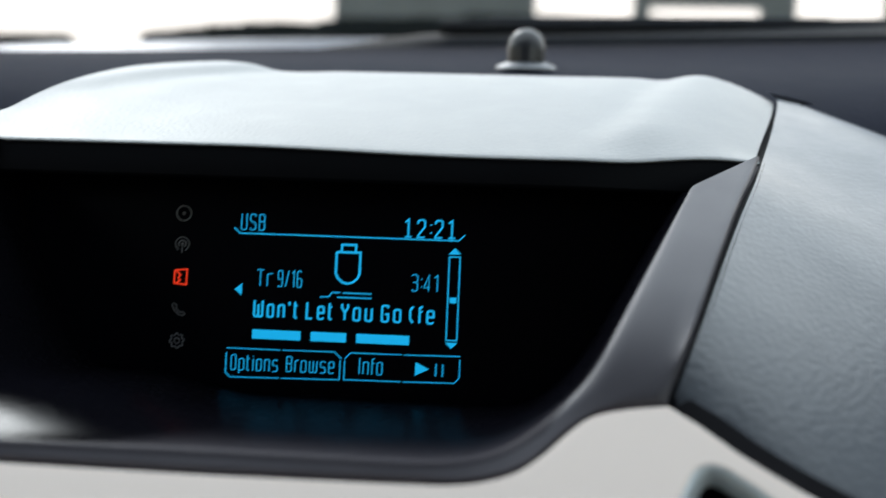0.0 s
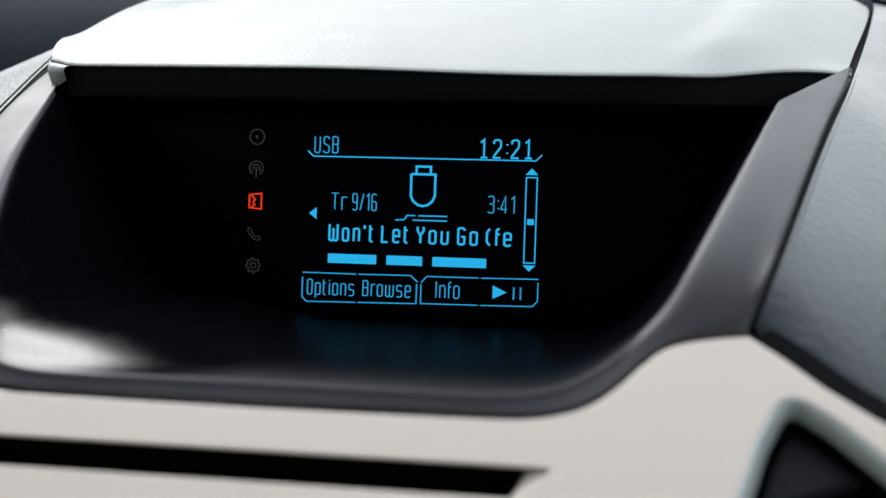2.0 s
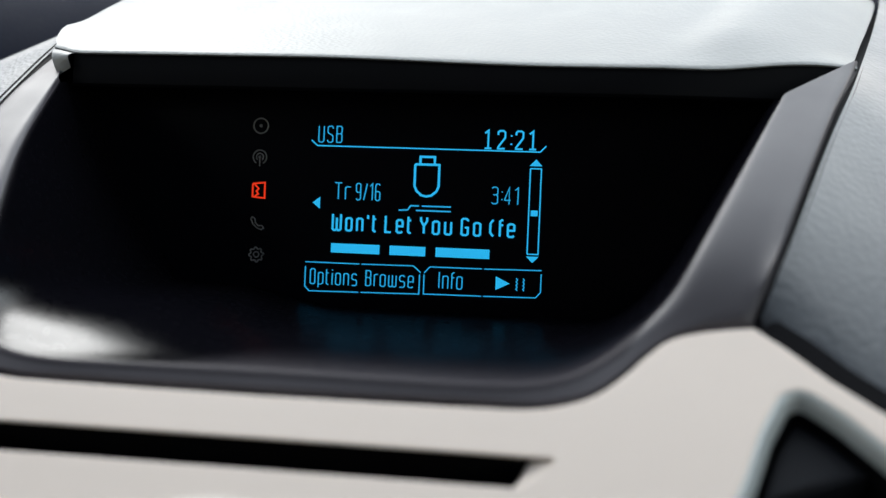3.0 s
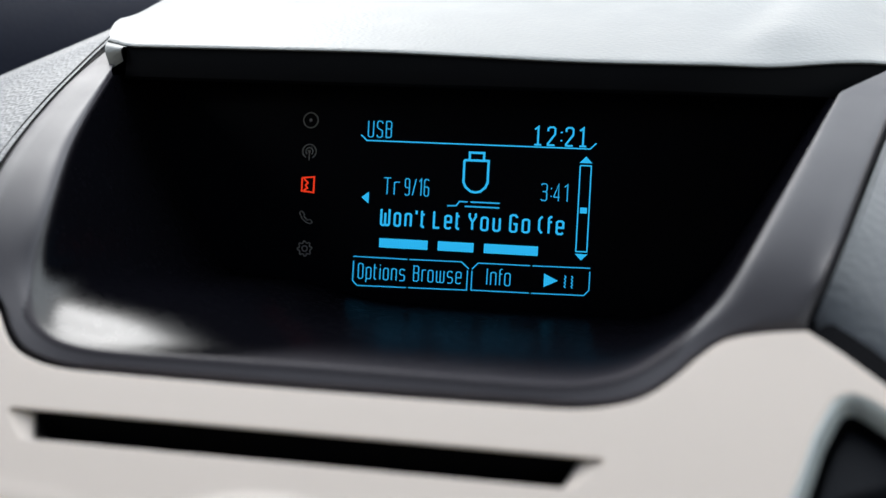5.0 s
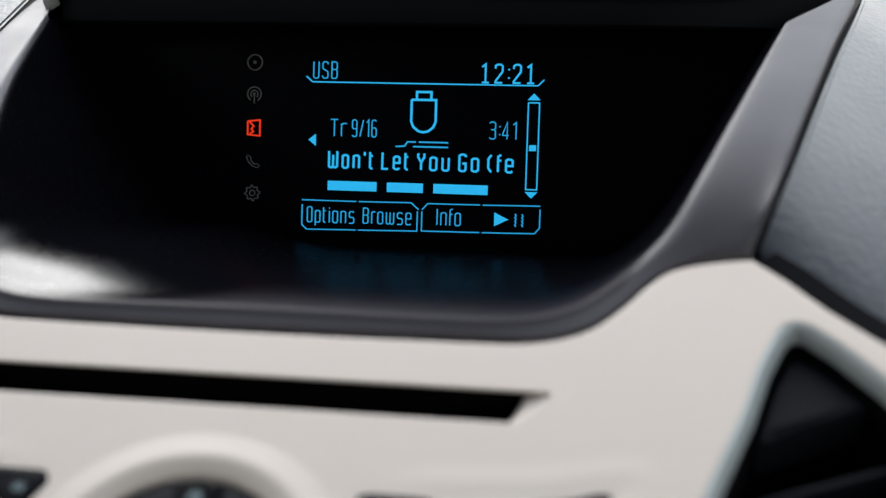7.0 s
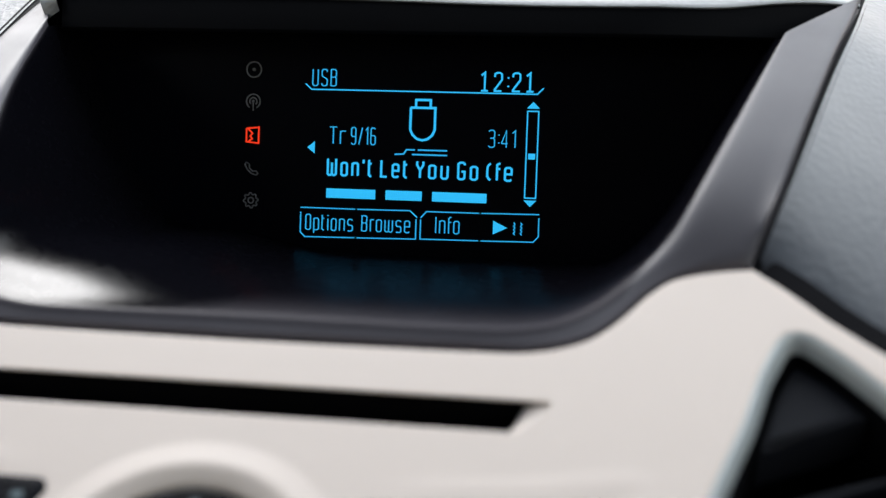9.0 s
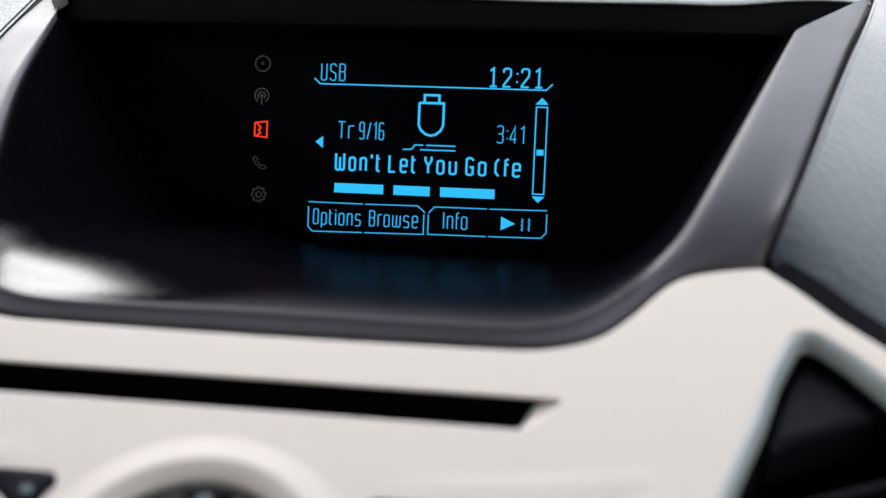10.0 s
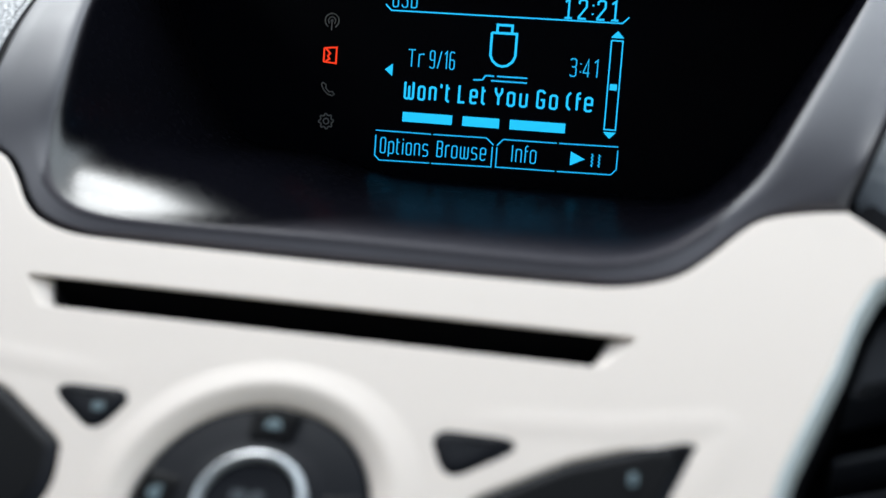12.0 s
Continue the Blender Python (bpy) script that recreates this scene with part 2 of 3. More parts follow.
def turned(profile, at, n=72, arc=(0.0, 2 * math.pi)):
    """A turned shape from (radius, height) pairs about the middle of at."""
    full = abs(arc[1] - arc[0] - 2 * math.pi) < 1e-6
    angles = [arc[0] + (arc[1] - arc[0]) * k / (n if full else n - 1) for k in range(n)]
    return loft([[at(r * math.cos(a), r * math.sin(a), h) for a in angles] for r, h in profile], full)


# ---- outdoors and the shell of the cabin ----
def world_part(name, verts, faces, mat, parent=None, label="", category="", kind="structure"):
    ob = part(name, [UNBASE @ Vector(v) for v in verts], faces, mat, parent, label)
    return tagged(ob, label, category, "", kind)


def box(x0, y0, z0, x1, y1, z1):
    v = [(x, y, z) for x in (x0, x1) for y in (y0, y1) for z in (z0, z1)]
    return v, [(0, 1, 3, 2), (4, 6, 7, 5), (0, 4, 5, 1), (2, 3, 7, 6), (0, 2, 6, 4), (1, 5, 7, 3)]


M_ASPHALT = material("pale_dusty_asphalt", (0.2, 0.2, 0.19), 0.9, vary=0.3, vary_scale=2.0)
world_part("ground", [(-300, -300, 0), (300, -300, 0), (300, 300, 0), (-300, 300, 0)], [(0, 1, 2, 3)], M_ASPHALT, None, "pale dusty asphalt of a car park", "ground")
world_part("floor", *box(-0.75, -2.2, 0.25, 0.75, 0.9, 0.3), M_TRIM, None, "dark carpeted floor of the car", "floor")
world_part("wall_left", *box(-0.8, -2.2, 0.25, -0.75, 0.9, 0.98), M_TRIM, None, "dark trimmed door below the side window", "door")
world_part("wall_right", *box(0.75, -2.2, 0.25, 0.8, 0.9, 0.98), M_TRIM, None, "dark trimmed door below the side window", "door")
world_part("wall_rear", *box(-0.8, -2.25, 0.25, 0.8, -1.3, 1.5), M_TRIM, None, "dark upholstered rear of the cabin", "wall")
world_part("ceiling", *box(-0.7, -2.2, 1.56, 0.7, -0.28, 1.6), M_LINER, None, "pale fabric headliner", "ceiling")


def tube(a, b, r, n=10):
    a, b = Vector(a), Vector(b)
    turn = (b - a).to_track_quat("Z", "Y")
    loops = [[p + turn @ Vector((r * math.cos(2 * math.pi * k / n), r * math.sin(2 * math.pi * k / n), 0)) for k in range(n)] for p in (a, b)]
    v, f = loft(loops, True)
    return v, f + [tuple(range(n)), tuple(range(n, 2 * n))]


for side, x in (("left", -1), ("right", 1)):
    world_part("pillar_" + side, *tube((x * 0.76, 0.72, 0.98), (x * 0.66, -0.28, 1.60), 0.035), M_TRIM, None, "dark windshield pillar", "pillar")

# the top of the dash, rising gently to the windshield
dash_rows = [(0.02, 0.90), (0.10, 1.045), (0.16, 1.072), (0.26, 1.0866), (0.3, 1.0895), (0.45, 1.1015), (0.52, 1.1045), (0.54, 1.09)]
xs = [-0.75 + 1.5 * k / 40 for k in range(41)]
world_part("dashboard_top", *loft([[(x, y - 0.16 * (x / 0.75) ** 2, z + 0.03 * x * smooth((y - 0.28) / 0.2)) for x in xs] for y, z in dash_rows]), M_DASH, None, "dark grey grained top of the dashboard", "dashboard")

pane = bpy.data.materials.new("windshield_glass")
pane.use_nodes = True
pn = pane.node_tree
clear = pn.nodes.new("ShaderNodeBsdfTransparent")
gloss = pn.nodes.new("ShaderNodeBsdfGlossy")
gloss.inputs["Roughness"].default_value = 0.02
mix = pn.nodes.new("ShaderNodeMixShader")
mix.inputs[0].default_value = 0.06
pn.links.new(clear.outputs[0], mix.inputs[1])
pn.links.new(gloss.outputs[0], mix.inputs[2])
pn.links.new(mix.outputs[0], pn.nodes["Material Output"].inputs[0])
rows = []
for k in range(9):
    t = k / 8
    rows.append([(x * (1 - 0.1 * t), 0.56 + (-0.84) * t - 0.16 * (x / 0.75) ** 2 * (1 - t), 1.095 + 0.505 * t) for x in xs])
outer_rows = [[(x, y + 0.003, z + 0.004) for x, y, z in row] for row in rows]
glass = world_part("windshield", *join(loft(rows), loft(outer_rows)), pane, None, "clear raked windshield", "windshield")
glass.visible_shadow = False

# cowl, wipers and what stands outside
M_COWL = material("black_cowl_plastic", (0.012, 0.012, 0.013), 0.6)
# pale tone stands in for the band reflected at the windshield's foot
M_SHEET = material("bonnet_reflection_tone", (0.48, 0.52, 0.60), 0.35, coat_or_shade=0.3)
M_HEDGE = material("dark_foliage", (0.020, 0.028, 0.030), 0.9, vary=0.4, vary_scale=3.0)
M_PLASTER = material("grey_wall_plaster", (0.45, 0.47, 0.48), 0.9, vary=0.25, vary_scale=1.5)
cowl_rows = [[(x, y - 0.16 * (x / 0.75) ** 2, z + (0.018 * smooth((x + 0.2) / 0.2) + 0.03 * x) * g) for x in xs] for y, z, g in ((0.545, 1.085, 0.6), (0.56, 1.098, 0.8), (0.62, 1.102, 1), (0.7, 1.098, 1), (0.74, 1.03, 1))]
world_part("cowl", *loft(cowl_rows), M_COWL, None, "black plastic cowl below the windshield", "cowl")
wiper = new("wiper")
wiper.location = (0, 0, 0)
tagged(wiper, "slim black wiper resting on the cowl", "wiper")
for name, a, b, r in (("arm", (0.30, 0.66, 1.1325), (0.02, 0.62, 1.127), 0.006), ("blade", (0.42, 0.60, 1.131), (-0.02, 0.59, 1.1215), 0.006)):
    part(name, *tube(a, b, r), M_COWL, wiper)
bonnet = [[(x, y, 1.126 + 0.02 * x - 0.03 * (x / 0.75) ** 4 - d) for x in xs] for y, d in ((0.74, 0.04), (0.80, 0.006), (0.95, 0.0), (1.2, 0.014), (1.45, 0.06), (1.6, 0.12), (1.66, 0.3), (1.66, 0.8))]
world_part("bonnet", *loft(bonnet), M_SHEET, None, "pale painted bonnet beyond the windshield", "bonnet")
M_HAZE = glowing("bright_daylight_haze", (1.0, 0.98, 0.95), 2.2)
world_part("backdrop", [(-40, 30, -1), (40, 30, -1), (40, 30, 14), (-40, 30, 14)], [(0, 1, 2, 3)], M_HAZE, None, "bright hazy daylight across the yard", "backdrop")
hedge_v, hedge_f = [], []
for k in range(600):
    cx = random.uniform(-9, 10)
    high = 1.56 if cx < -7.5 else 0.7 if cx < -6.1 else 1.68 + 0.05 * min(5, max(0, cx + 6.1))
    cz = random.uniform(0.3, high)
    r = random.uniform(0.2, 0.4)
    vv, ff = box(cx - r * 1.4, 17.6 - r, cz - r * 0.4, cx + r * 1.4, 17.6 + r, min(cz + r * 0.4, high + 0.05))
    at = len(hedge_v)
    hedge_v += [(x + random.uniform(-0.06, 0.06), y + random.uniform(-0.06, 0.06), z + random.uniform(-0.04, 0.04)) for x, y, z in vv]
    hedge_f += [tuple(i + at for i in q) for q in ff]
world_part("hedge", hedge_v, hedge_f, M_HEDGE, None, "dark clipped hedge across the yard", "hedge", "stuff")
far_wall = [box(-4.2, 22, 0, -0.6, 22.3, 3.4), box(1.1, 22, 0, 1.4, 22.3, 3.4), box(3.3, 22, 0, 3.9, 22.3, 3.4), box(5.4, 22, 0, 12, 22.3, 3.4), box(1.4, 22.02, 2.42, 3.3, 22.28, 3.4), box(-0.6, 22.05, 0, 1.1, 22.25, 2.15), box(1.4, 22.05, 0, 3.3, 22.25, 2.15), box(3.9, 22.05, 0, 5.4, 22.25, 2.15)]
world_part("far_wall", *join(*far_wall), M_PLASTER, None, "grey plastered wall with openings across the yard", "wall")

# ---- display pod ----
pod = thing("display_pod", "hooded display pod with a dark bezel and pale grey top", "dashboard display")

OUTER = [(151, 58), (146, 48), (140, 37), (130.2, 16.5), (121.9, -1.7), (115.2, -14.8), (110.9, -24)]
LOW = [(110.9, -24), (103.5, -24.8), (96.3, -26.1), (91.5, -27.8), (87, -31.2), (82.5, -35.3), (76.5, -39.5), (70, -41.8), (62, -43.1), (52, -43.4), (26, -43.6), (0, -43.7)]
INNER = [(125, 41.8), (117.8, 29), (110.9, 16), (105.4, 6), (100.7, -3), (94.5, -15)]
INLOW = [(94.5, -15), (89, -22), (84, -27.5), (78.5, -33), (73, -37), (66, -39.2), (55, -39.7), (26, -39.6), (0, -39.4)]


OUTER_L = [(128, 60), (131, 48), (132.3, 37), (131, 21.3), (127.8, 8.2), (123.5, -1.7), (116.5, -14.8), (110.9, -24)]
INNER_L = [(119.5, 43.5), (116, 30), (112, 16), (106.5, 6), (101.5, -3), (94.5, -15)]


def half(points_a, points_b, na, nb):
    a = curve([(u, z, 0) for u, z in points_a], na)
    b = curve([(u, z, 0) for u, z in points_b], nb)
    return [(p.x / 1000, p.y / 1000) for p in a[:-1] + b]


def both(left, right):
    return [(-u, z) for u, z in left] + [(u, z) for u, z in reversed(right[:-1])]


outer = both(half(OUTER_L, LOW, 25, 45), half(OUTER, LOW, 25, 45))
inner = both(half(INNER_L, INLOW, 25, 45), half(INNER, INLOW, 25, 45))


def edge_point(u, z, h):
    if z < -0.0239:
        v = (z + 0.0576) / math.cos(LEAN)
        return on_panel(u, v + 0.0007, h - 0.0012)
    return on_side(u, z, h - 0.0012)


def on_inner(u, z):
    """The bezel's inner edge, which comes forward along the bottom."""
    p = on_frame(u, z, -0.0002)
    low = smooth((-0.015 - z) / 0.02)
    return p + Vector((0, -0.0022 * low, 0.0003 * low))


bezel_loops = [
    [edge_point(u, z, -0.008) for u, z in outer],
    [edge_point(u, z, -0.0012) for u, z in outer],
]
for t, sink in ((0.02, 0.0004), (0.06, 0.0), (0.2, 0.0), (0.35, 0.0), (0.6, 0.0), (0.75, 0.0), (0.86, 0.0), (0.95, 0.0001), (0.985, 0.0004)):
    row = []
    for p, q in zip(outer, inner):
        low = smooth((-0.02 - q[1]) / 0.015)
        row.append(edge_point(*p, 0.0).lerp(on_inner(*q), t) + Vector((0, 0.555, -0.832)) * sink * (1 - 0.75 * low))
    bezel_loops.append(row)

# the tray and sides behind the bezel, back to the glass
FLOOR = -0.0335


def deep(u, z, t):
    p = on_inner(u, z)
    back = Vector((MID + u * 0.985, 0.0, max(z + 0.002, FLOOR)))
    return p.lerp(back, t)


roll = []
for t, drop in ((0.0, 0.0), (0.01, 0.0004), (0.02, 0.0007), (0.04, 0.0010), (0.06, 0.0011), (0.08, 0.0011), (0.1, 0.001), (0.125, 0.0009), (0.15, 0.0008), (0.2, 0.0006), (0.25, 0.0005), (0.35, 0.0), (0.5, 0.0), (0.75, 0.0), (1.0, 0.0)):
    loop = []
    for u, z in inner:
        p = deep(u, z, t)
        low = smooth((0.0 - z) / 0.03)
        swept = 0.0068 * smooth((-u - 0.024) / 0.034) * smooth((-0.022 - z) / 0.012) * (1 - smooth((abs(u) - 0.073) / 0.012)) * smooth((t - 0.002) / 0.14)
        rolled = 0.0017 * smooth((-0.022 - z) / 0.012) * smooth((t - 0.002) / 0.16) * (1 - smooth((t - 0.2) / 0.7))
        p.z += swept + rolled - 0.4 * drop * low
        p -= Vector((0, -0.555, 0.832)) * 0.0022 * (1 - low) * (1 - t)
        loop.append(p)
    roll.append(loop)
sheet = bezel_loops + roll
for k in range(8):
    for i in range(3, len(sheet)):
        row = sheet[i]
        sheet[i] = row[:1] + [(a + b * 2 + c) / 4 for a, b, c in zip(row, row[1:], row[2:])] + row[-1:]


def softened(line, edge, reach):
    """The line drawn anew, its bends rounded over about reach metres; FACE points up to the edge, TRAY from there on."""
    run = [0.0]
    for a, b in zip(line, line[1:]):
        run.append(run[-1] + (b - a).length)
    flat = np.array([tuple(p) for p in line])
    fine = np.linspace(0, run[-1], 900)
    dense = np.stack([np.interp(fine, run, flat[:, k]) for k in range(3)], 1)
    out = []
    at = run[edge]
    steps = np.concatenate([at * (1 - np.linspace(1, 0, FACE) ** 2.2), at + np.linspace(0, 1, TRAY)[1:] ** 2.2 * (run[-1] - at)])
    for q in steps:
        near = max(1e-5, min(reach, q / 2, (run[-1] - q) / 2))
        weight = np.exp(-((fine - q) / near) ** 2)
        out.append(Vector((dense * weight[:, None]).sum(0) / weight.sum()))
    out[0], out[-1] = line[0].copy(), line[-1].copy()
    return out


FACE, TRAY = 18, 26
columns = []
for k in range(len(outer)):
    low = smooth((-0.012 - inner[k][1]) / 0.022)
    columns.append(softened([row[k] for row in sheet[3:]], len(bezel_loops) - 3, 0.0008 + 0.0030 * (1 - low) * smooth((0.04 - inner[k][1]) / 0.02) + 0.0140 * low + 0.012 * low * smooth((outer[k][0] + 0.02) / 0.05)))
sheet = sheet[:3] + [[col[i] for col in columns] for i in range(FACE + TRAY - 1)]
for k in range(12):
    for i in range(4, len(sheet)):
        row = sheet[i]
        sheet[i] = row[:1] + [(a + b * 2 + c) / 4 for a, b, c in zip(row, row[1:], row[2:])] + row[-1:]
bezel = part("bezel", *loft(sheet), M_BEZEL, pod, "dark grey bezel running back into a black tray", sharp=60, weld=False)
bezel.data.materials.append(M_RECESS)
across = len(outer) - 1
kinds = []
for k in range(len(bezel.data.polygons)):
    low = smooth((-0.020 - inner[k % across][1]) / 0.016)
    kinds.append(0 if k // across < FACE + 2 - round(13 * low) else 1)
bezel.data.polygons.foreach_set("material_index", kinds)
# shade painted into the tray: grey at the lip, fading to black behind it
tray_shade = []
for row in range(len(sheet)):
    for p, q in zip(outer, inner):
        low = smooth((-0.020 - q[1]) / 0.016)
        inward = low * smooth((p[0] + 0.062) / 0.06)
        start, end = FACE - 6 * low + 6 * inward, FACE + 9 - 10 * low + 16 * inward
        tray_shade.append(1 - smooth((row - start) / max(2.0, end - start)))
bezel.data.attributes.new("coat_or_shade", "FLOAT", "POINT").data.foreach_set("value", tray_shade)
screen = part("screen", *loft([[Vector((x, 0.0005, z)) for x in (-0.135, 0.0, 0.14)] for z in (-0.042, 0.0, 0.056)]), M_GLASS, pod, "black display glass with blue writing")

# ---- pale top of the pod ----
def cover_z(x, y):
    crease = 0.084 + (y + 0.03) * 0.27
    z = 0.0498 + (y + 0.03) * 0.40 - max(0.0, y - 0.06) ** 2 * 0.5
    lift = smooth((y + 0.03) / 0.045)
    z += 0.0018 * (1 - smooth((x + 0.03) / 0.09)) * (1 - smooth((y + 0.02) / 0.09))
    d = x - crease
    z -= 0.0018 * smooth((x - 0.085) / 0.03) * (1 - lift)
    z += lift * (0.0032 * smooth(d / 0.022) - 0.0008 * math.exp(-(d / 0.008) ** 2)) - 0.0105 * lift * (max(0.0, d - 0.005) / (0.055 - 0.11 * min(0.14, max(y, 0.0)))) ** 2
    rim = -0.1156 + 0.0226 * smooth((y - 0.022) / 0.075) + 0.048 * smooth((y - 0.075) / 0.075)
    z += lift * (0.0022 * smooth((rim - x) / 0.016) - 0.0012 * smooth((rim + 0.03 - x) / 0.03))
    z += 0.003 * lift * smooth((-x - 0.04 - (0.1 - y) * 0.3) / 0.06)
    return z


def settle(p, eye):
    """The point on the cover that lies behind p as seen from the eye."""
    e, p = Vector(eye), Vector(p)
    lo, hi = 0.9, 1.12
    for k in range(40):
        m = (lo + hi) / 2
        q = e.lerp(p, m)
        lo, hi = (m, hi) if q.z > cover_z(q.x, q.y) + 0.0008 else (lo, m)
    return e.lerp(p, lo)


SEAM_R = [on_side(u / 1000, z / 1000) for u, z in reversed(OUTER[1:])] + [settle(p, (0.088, -0.440, -0.0115)) for p in ((0.1534, -0.004, 0.0592), (0.1594, 0.02, 0.0698), (0.1659, 0.05, 0.0808), (0.1719, 0.083, 0.0914), (0.1757, 0.11, 0.0995), (0.1749, 0.135, 0.1055))]
SEAM_L = [on_side(-u / 1000, z / 1000) for u, z in ((110.9, -24), (116.5, -14.8), (123.5, -1.7), (127.5, 8.2), (130.5, 21.3), (132, 34.6), (132, 45.4))] + [Vector(p) for p in ((-0.1275, -0.006, 0.0575), (-0.1255, 0.012, 0.0688), (-0.122, 0.051, 0.0866), (-0.1135, 0.095, 0.1030), (-0.0985, 0.122, 0.1118), (-0.08, 0.135, 0.1160))]
seam_r, seam_l = curve(SEAM_R, 70), curve(SEAM_L, 70)
for k in range(14):
    seam_r = seam_r[:1] + [(a + b * 2 + c) / 4 for a, b, c in zip(seam_r, seam_r[1:], seam_r[2:])] + seam_r[-1:]


def x_at(line, y):
    for a, b in zip(line, line[1:]):
        if a.y <= y <= b.y:
            return a.x + (b.x - a.x) * (y - a.y) / (b.y - a.y), a.z + (b.z - a.z) * (y - a.y) / (b.y - a.y)
    return line[-1].x, line[-1].z


COLS = 60


def front_y(x):
    """The visor's front edge, which sweeps back towards its right end."""
    return -0.030 + 0.0244 * smooth((x - 0.080) / 0.095) + 0.007 * smooth((-0.106 - x) / 0.016)


cover_rows = []
for dy, drop in ((0.0012, 0.0016), (0.0003, 0.0011), (0.0, 0.0007), (0.0004, 0.0002), (0.0018, 0.0)):
    row = []
    for k in range(COLS + 1):
        x = -0.1195 + 0.2720 * k / COLS
        y = front_y(x) + dy
        row.append(Vector((x, y, cover_z(x, y) - drop)))
    cover_rows.append(row)
for i in range(1, 31):
    row = []
    for k in range(COLS + 1):
        xf = -0.1195 + 0.2720 * k / COLS
        y0 = front_y(xf) + 0.0018
        y = y0 + (0.135 - y0) * i / 30
        xl, xr = x_at(seam_l, max(y, -0.006))[0] + 0.0008, x_at(seam_r, max(y, -0.008))[0] - 0.0006
        t = smooth((y + 0.03) / 0.03)
        x = xf + (xl + (xr - xl) * k / COLS - xf) * t
        z = cover_z(x, y)
        if y > -0.004:
            join_l = smooth((xl + 0.03 - x) / 0.03) * smooth((y + 0.004) / 0.02)
            z += (x_at(seam_l, y)[1] + 0.001 - cover_z(xl, y)) * join_l
        row.append(Vector((x, y, z)))
    cover_rows.append(row)
last = cover_rows[-1]
for dy, dz in ((0.004, -0.0005), (0.008, -0.003), (0.010, -0.008), (0.011, -0.03)):
    cover_rows.append([p + Vector((0, dy, dz)) for p in last])
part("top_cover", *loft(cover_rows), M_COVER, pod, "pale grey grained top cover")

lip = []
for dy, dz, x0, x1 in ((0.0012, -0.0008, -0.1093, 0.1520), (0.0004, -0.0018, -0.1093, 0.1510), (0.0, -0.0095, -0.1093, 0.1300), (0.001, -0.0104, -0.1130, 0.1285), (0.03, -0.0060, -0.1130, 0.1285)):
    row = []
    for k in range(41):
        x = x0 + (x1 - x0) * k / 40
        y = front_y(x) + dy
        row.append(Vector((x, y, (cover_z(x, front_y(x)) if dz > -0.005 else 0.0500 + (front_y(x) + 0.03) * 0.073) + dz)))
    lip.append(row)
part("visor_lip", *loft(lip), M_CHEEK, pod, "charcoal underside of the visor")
bl, br = Vector((-0.1146, -0.0296, 0.0430)), Vector((-0.1092, -0.0312, 0.0456))
grid = []
for i in range(11):
    t = i / 10
    row = []
    for k in range(9):
        x = -0.1195 + 0.0105 * k / 8
        top = Vector((x, front_y(x) + 0.0003, cover_z(x, front_y(x)) - 0.001))
        row.append(top.lerp(bl.lerp(br, k / 8), t) + Vector((-0.0006, -0.0022, 0.0012)) * math.sin(math.pi * t))
    grid.append(row)
part("corner_piece", *loft(grid), M_COVER, pod, "grey rounded end of the visor")



# ---- the pads beside the pod ----
def pad_loops(seam, sign, reach, low_dir, top_dir, steps):
    loops = []
    for b, h in steps:
        loop = []
        for i, p in enumerate(seam):
            a = i / (len(seam) - 1)
            d = low_dir.lerp(top_dir, smooth(a * 1.3))
            d = Vector((d.x * sign, d.y, d.z))
            nrm = Vector((0, -0.555, 0.832)).lerp(Vector((0, -0.3, 0.95)), smooth(a * 1.2))
            if i < 2:
                h = (-0.006, h * 0.6)[i]
            high = Vector((0, 0, 0.0085 * smooth((a - 0.55) / 0.4) if sign > 0 else 0.0))
            loop.append(p + high * min(1.0, max(0.0, (h + 0.012) / 0.0125)) + Vector((sign * (0.0015 if sign > 0 else 0.0034 - 0.0040 * smooth((a - 0.58) / 0.2)), 0, 0)) + d * b + nrm * h)
        loops.append(loop)
    return loops


STEPS = [(0.0, -0.012), (0.0, 0.0005), (0.0005, 0.0020), (0.0015, 0.0032), (0.003, 0.0036), (0.005, 0.0031), (0.0075, 0.0023), (0.011, 0.0019), (0.02, 0.0018), (0.04, 0.0016), (0.07, 0.001), (0.11, -0.001), (0.16, -0.006), (0.24, -0.02)]
right_pad = thing("dash_pad", "slate grey grained dash pad with a rounded pale edge", "dashboard pad", "dash pads")
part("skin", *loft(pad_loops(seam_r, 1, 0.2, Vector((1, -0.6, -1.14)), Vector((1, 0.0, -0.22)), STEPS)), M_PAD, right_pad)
left_pad = thing("dash_pad", "grained dash pad painted pale for its sheen, with a thick rounded bead", "dashboard pad", "dash pads")
STEPS_L = [(0.003, -0.012), (0.0026, -0.0006), (0.0006, 0.0), (0.0, 0.0018), (0.0006, 0.0042), (0.0022, 0.0060), (0.0046, 0.0069), (0.0072, 0.0066), (0.0095, 0.0053), (0.0116, 0.0038), (0.0140, 0.0028), (0.0175, 0.0024), (0.025, 0.0022), (0.04, 0.0014), (0.07, 0.0), (0.11, -0.002), (0.16, -0.008), (0.24, -0.022), (0.34, -0.052)]
part("skin", *loft(pad_loops(seam_l, -1, 0.2, Vector((1, -0.654, -0.6)), Vector((1, 0.0, -0.42)), STEPS_L)), M_PAD_SHEEN, left_pad)
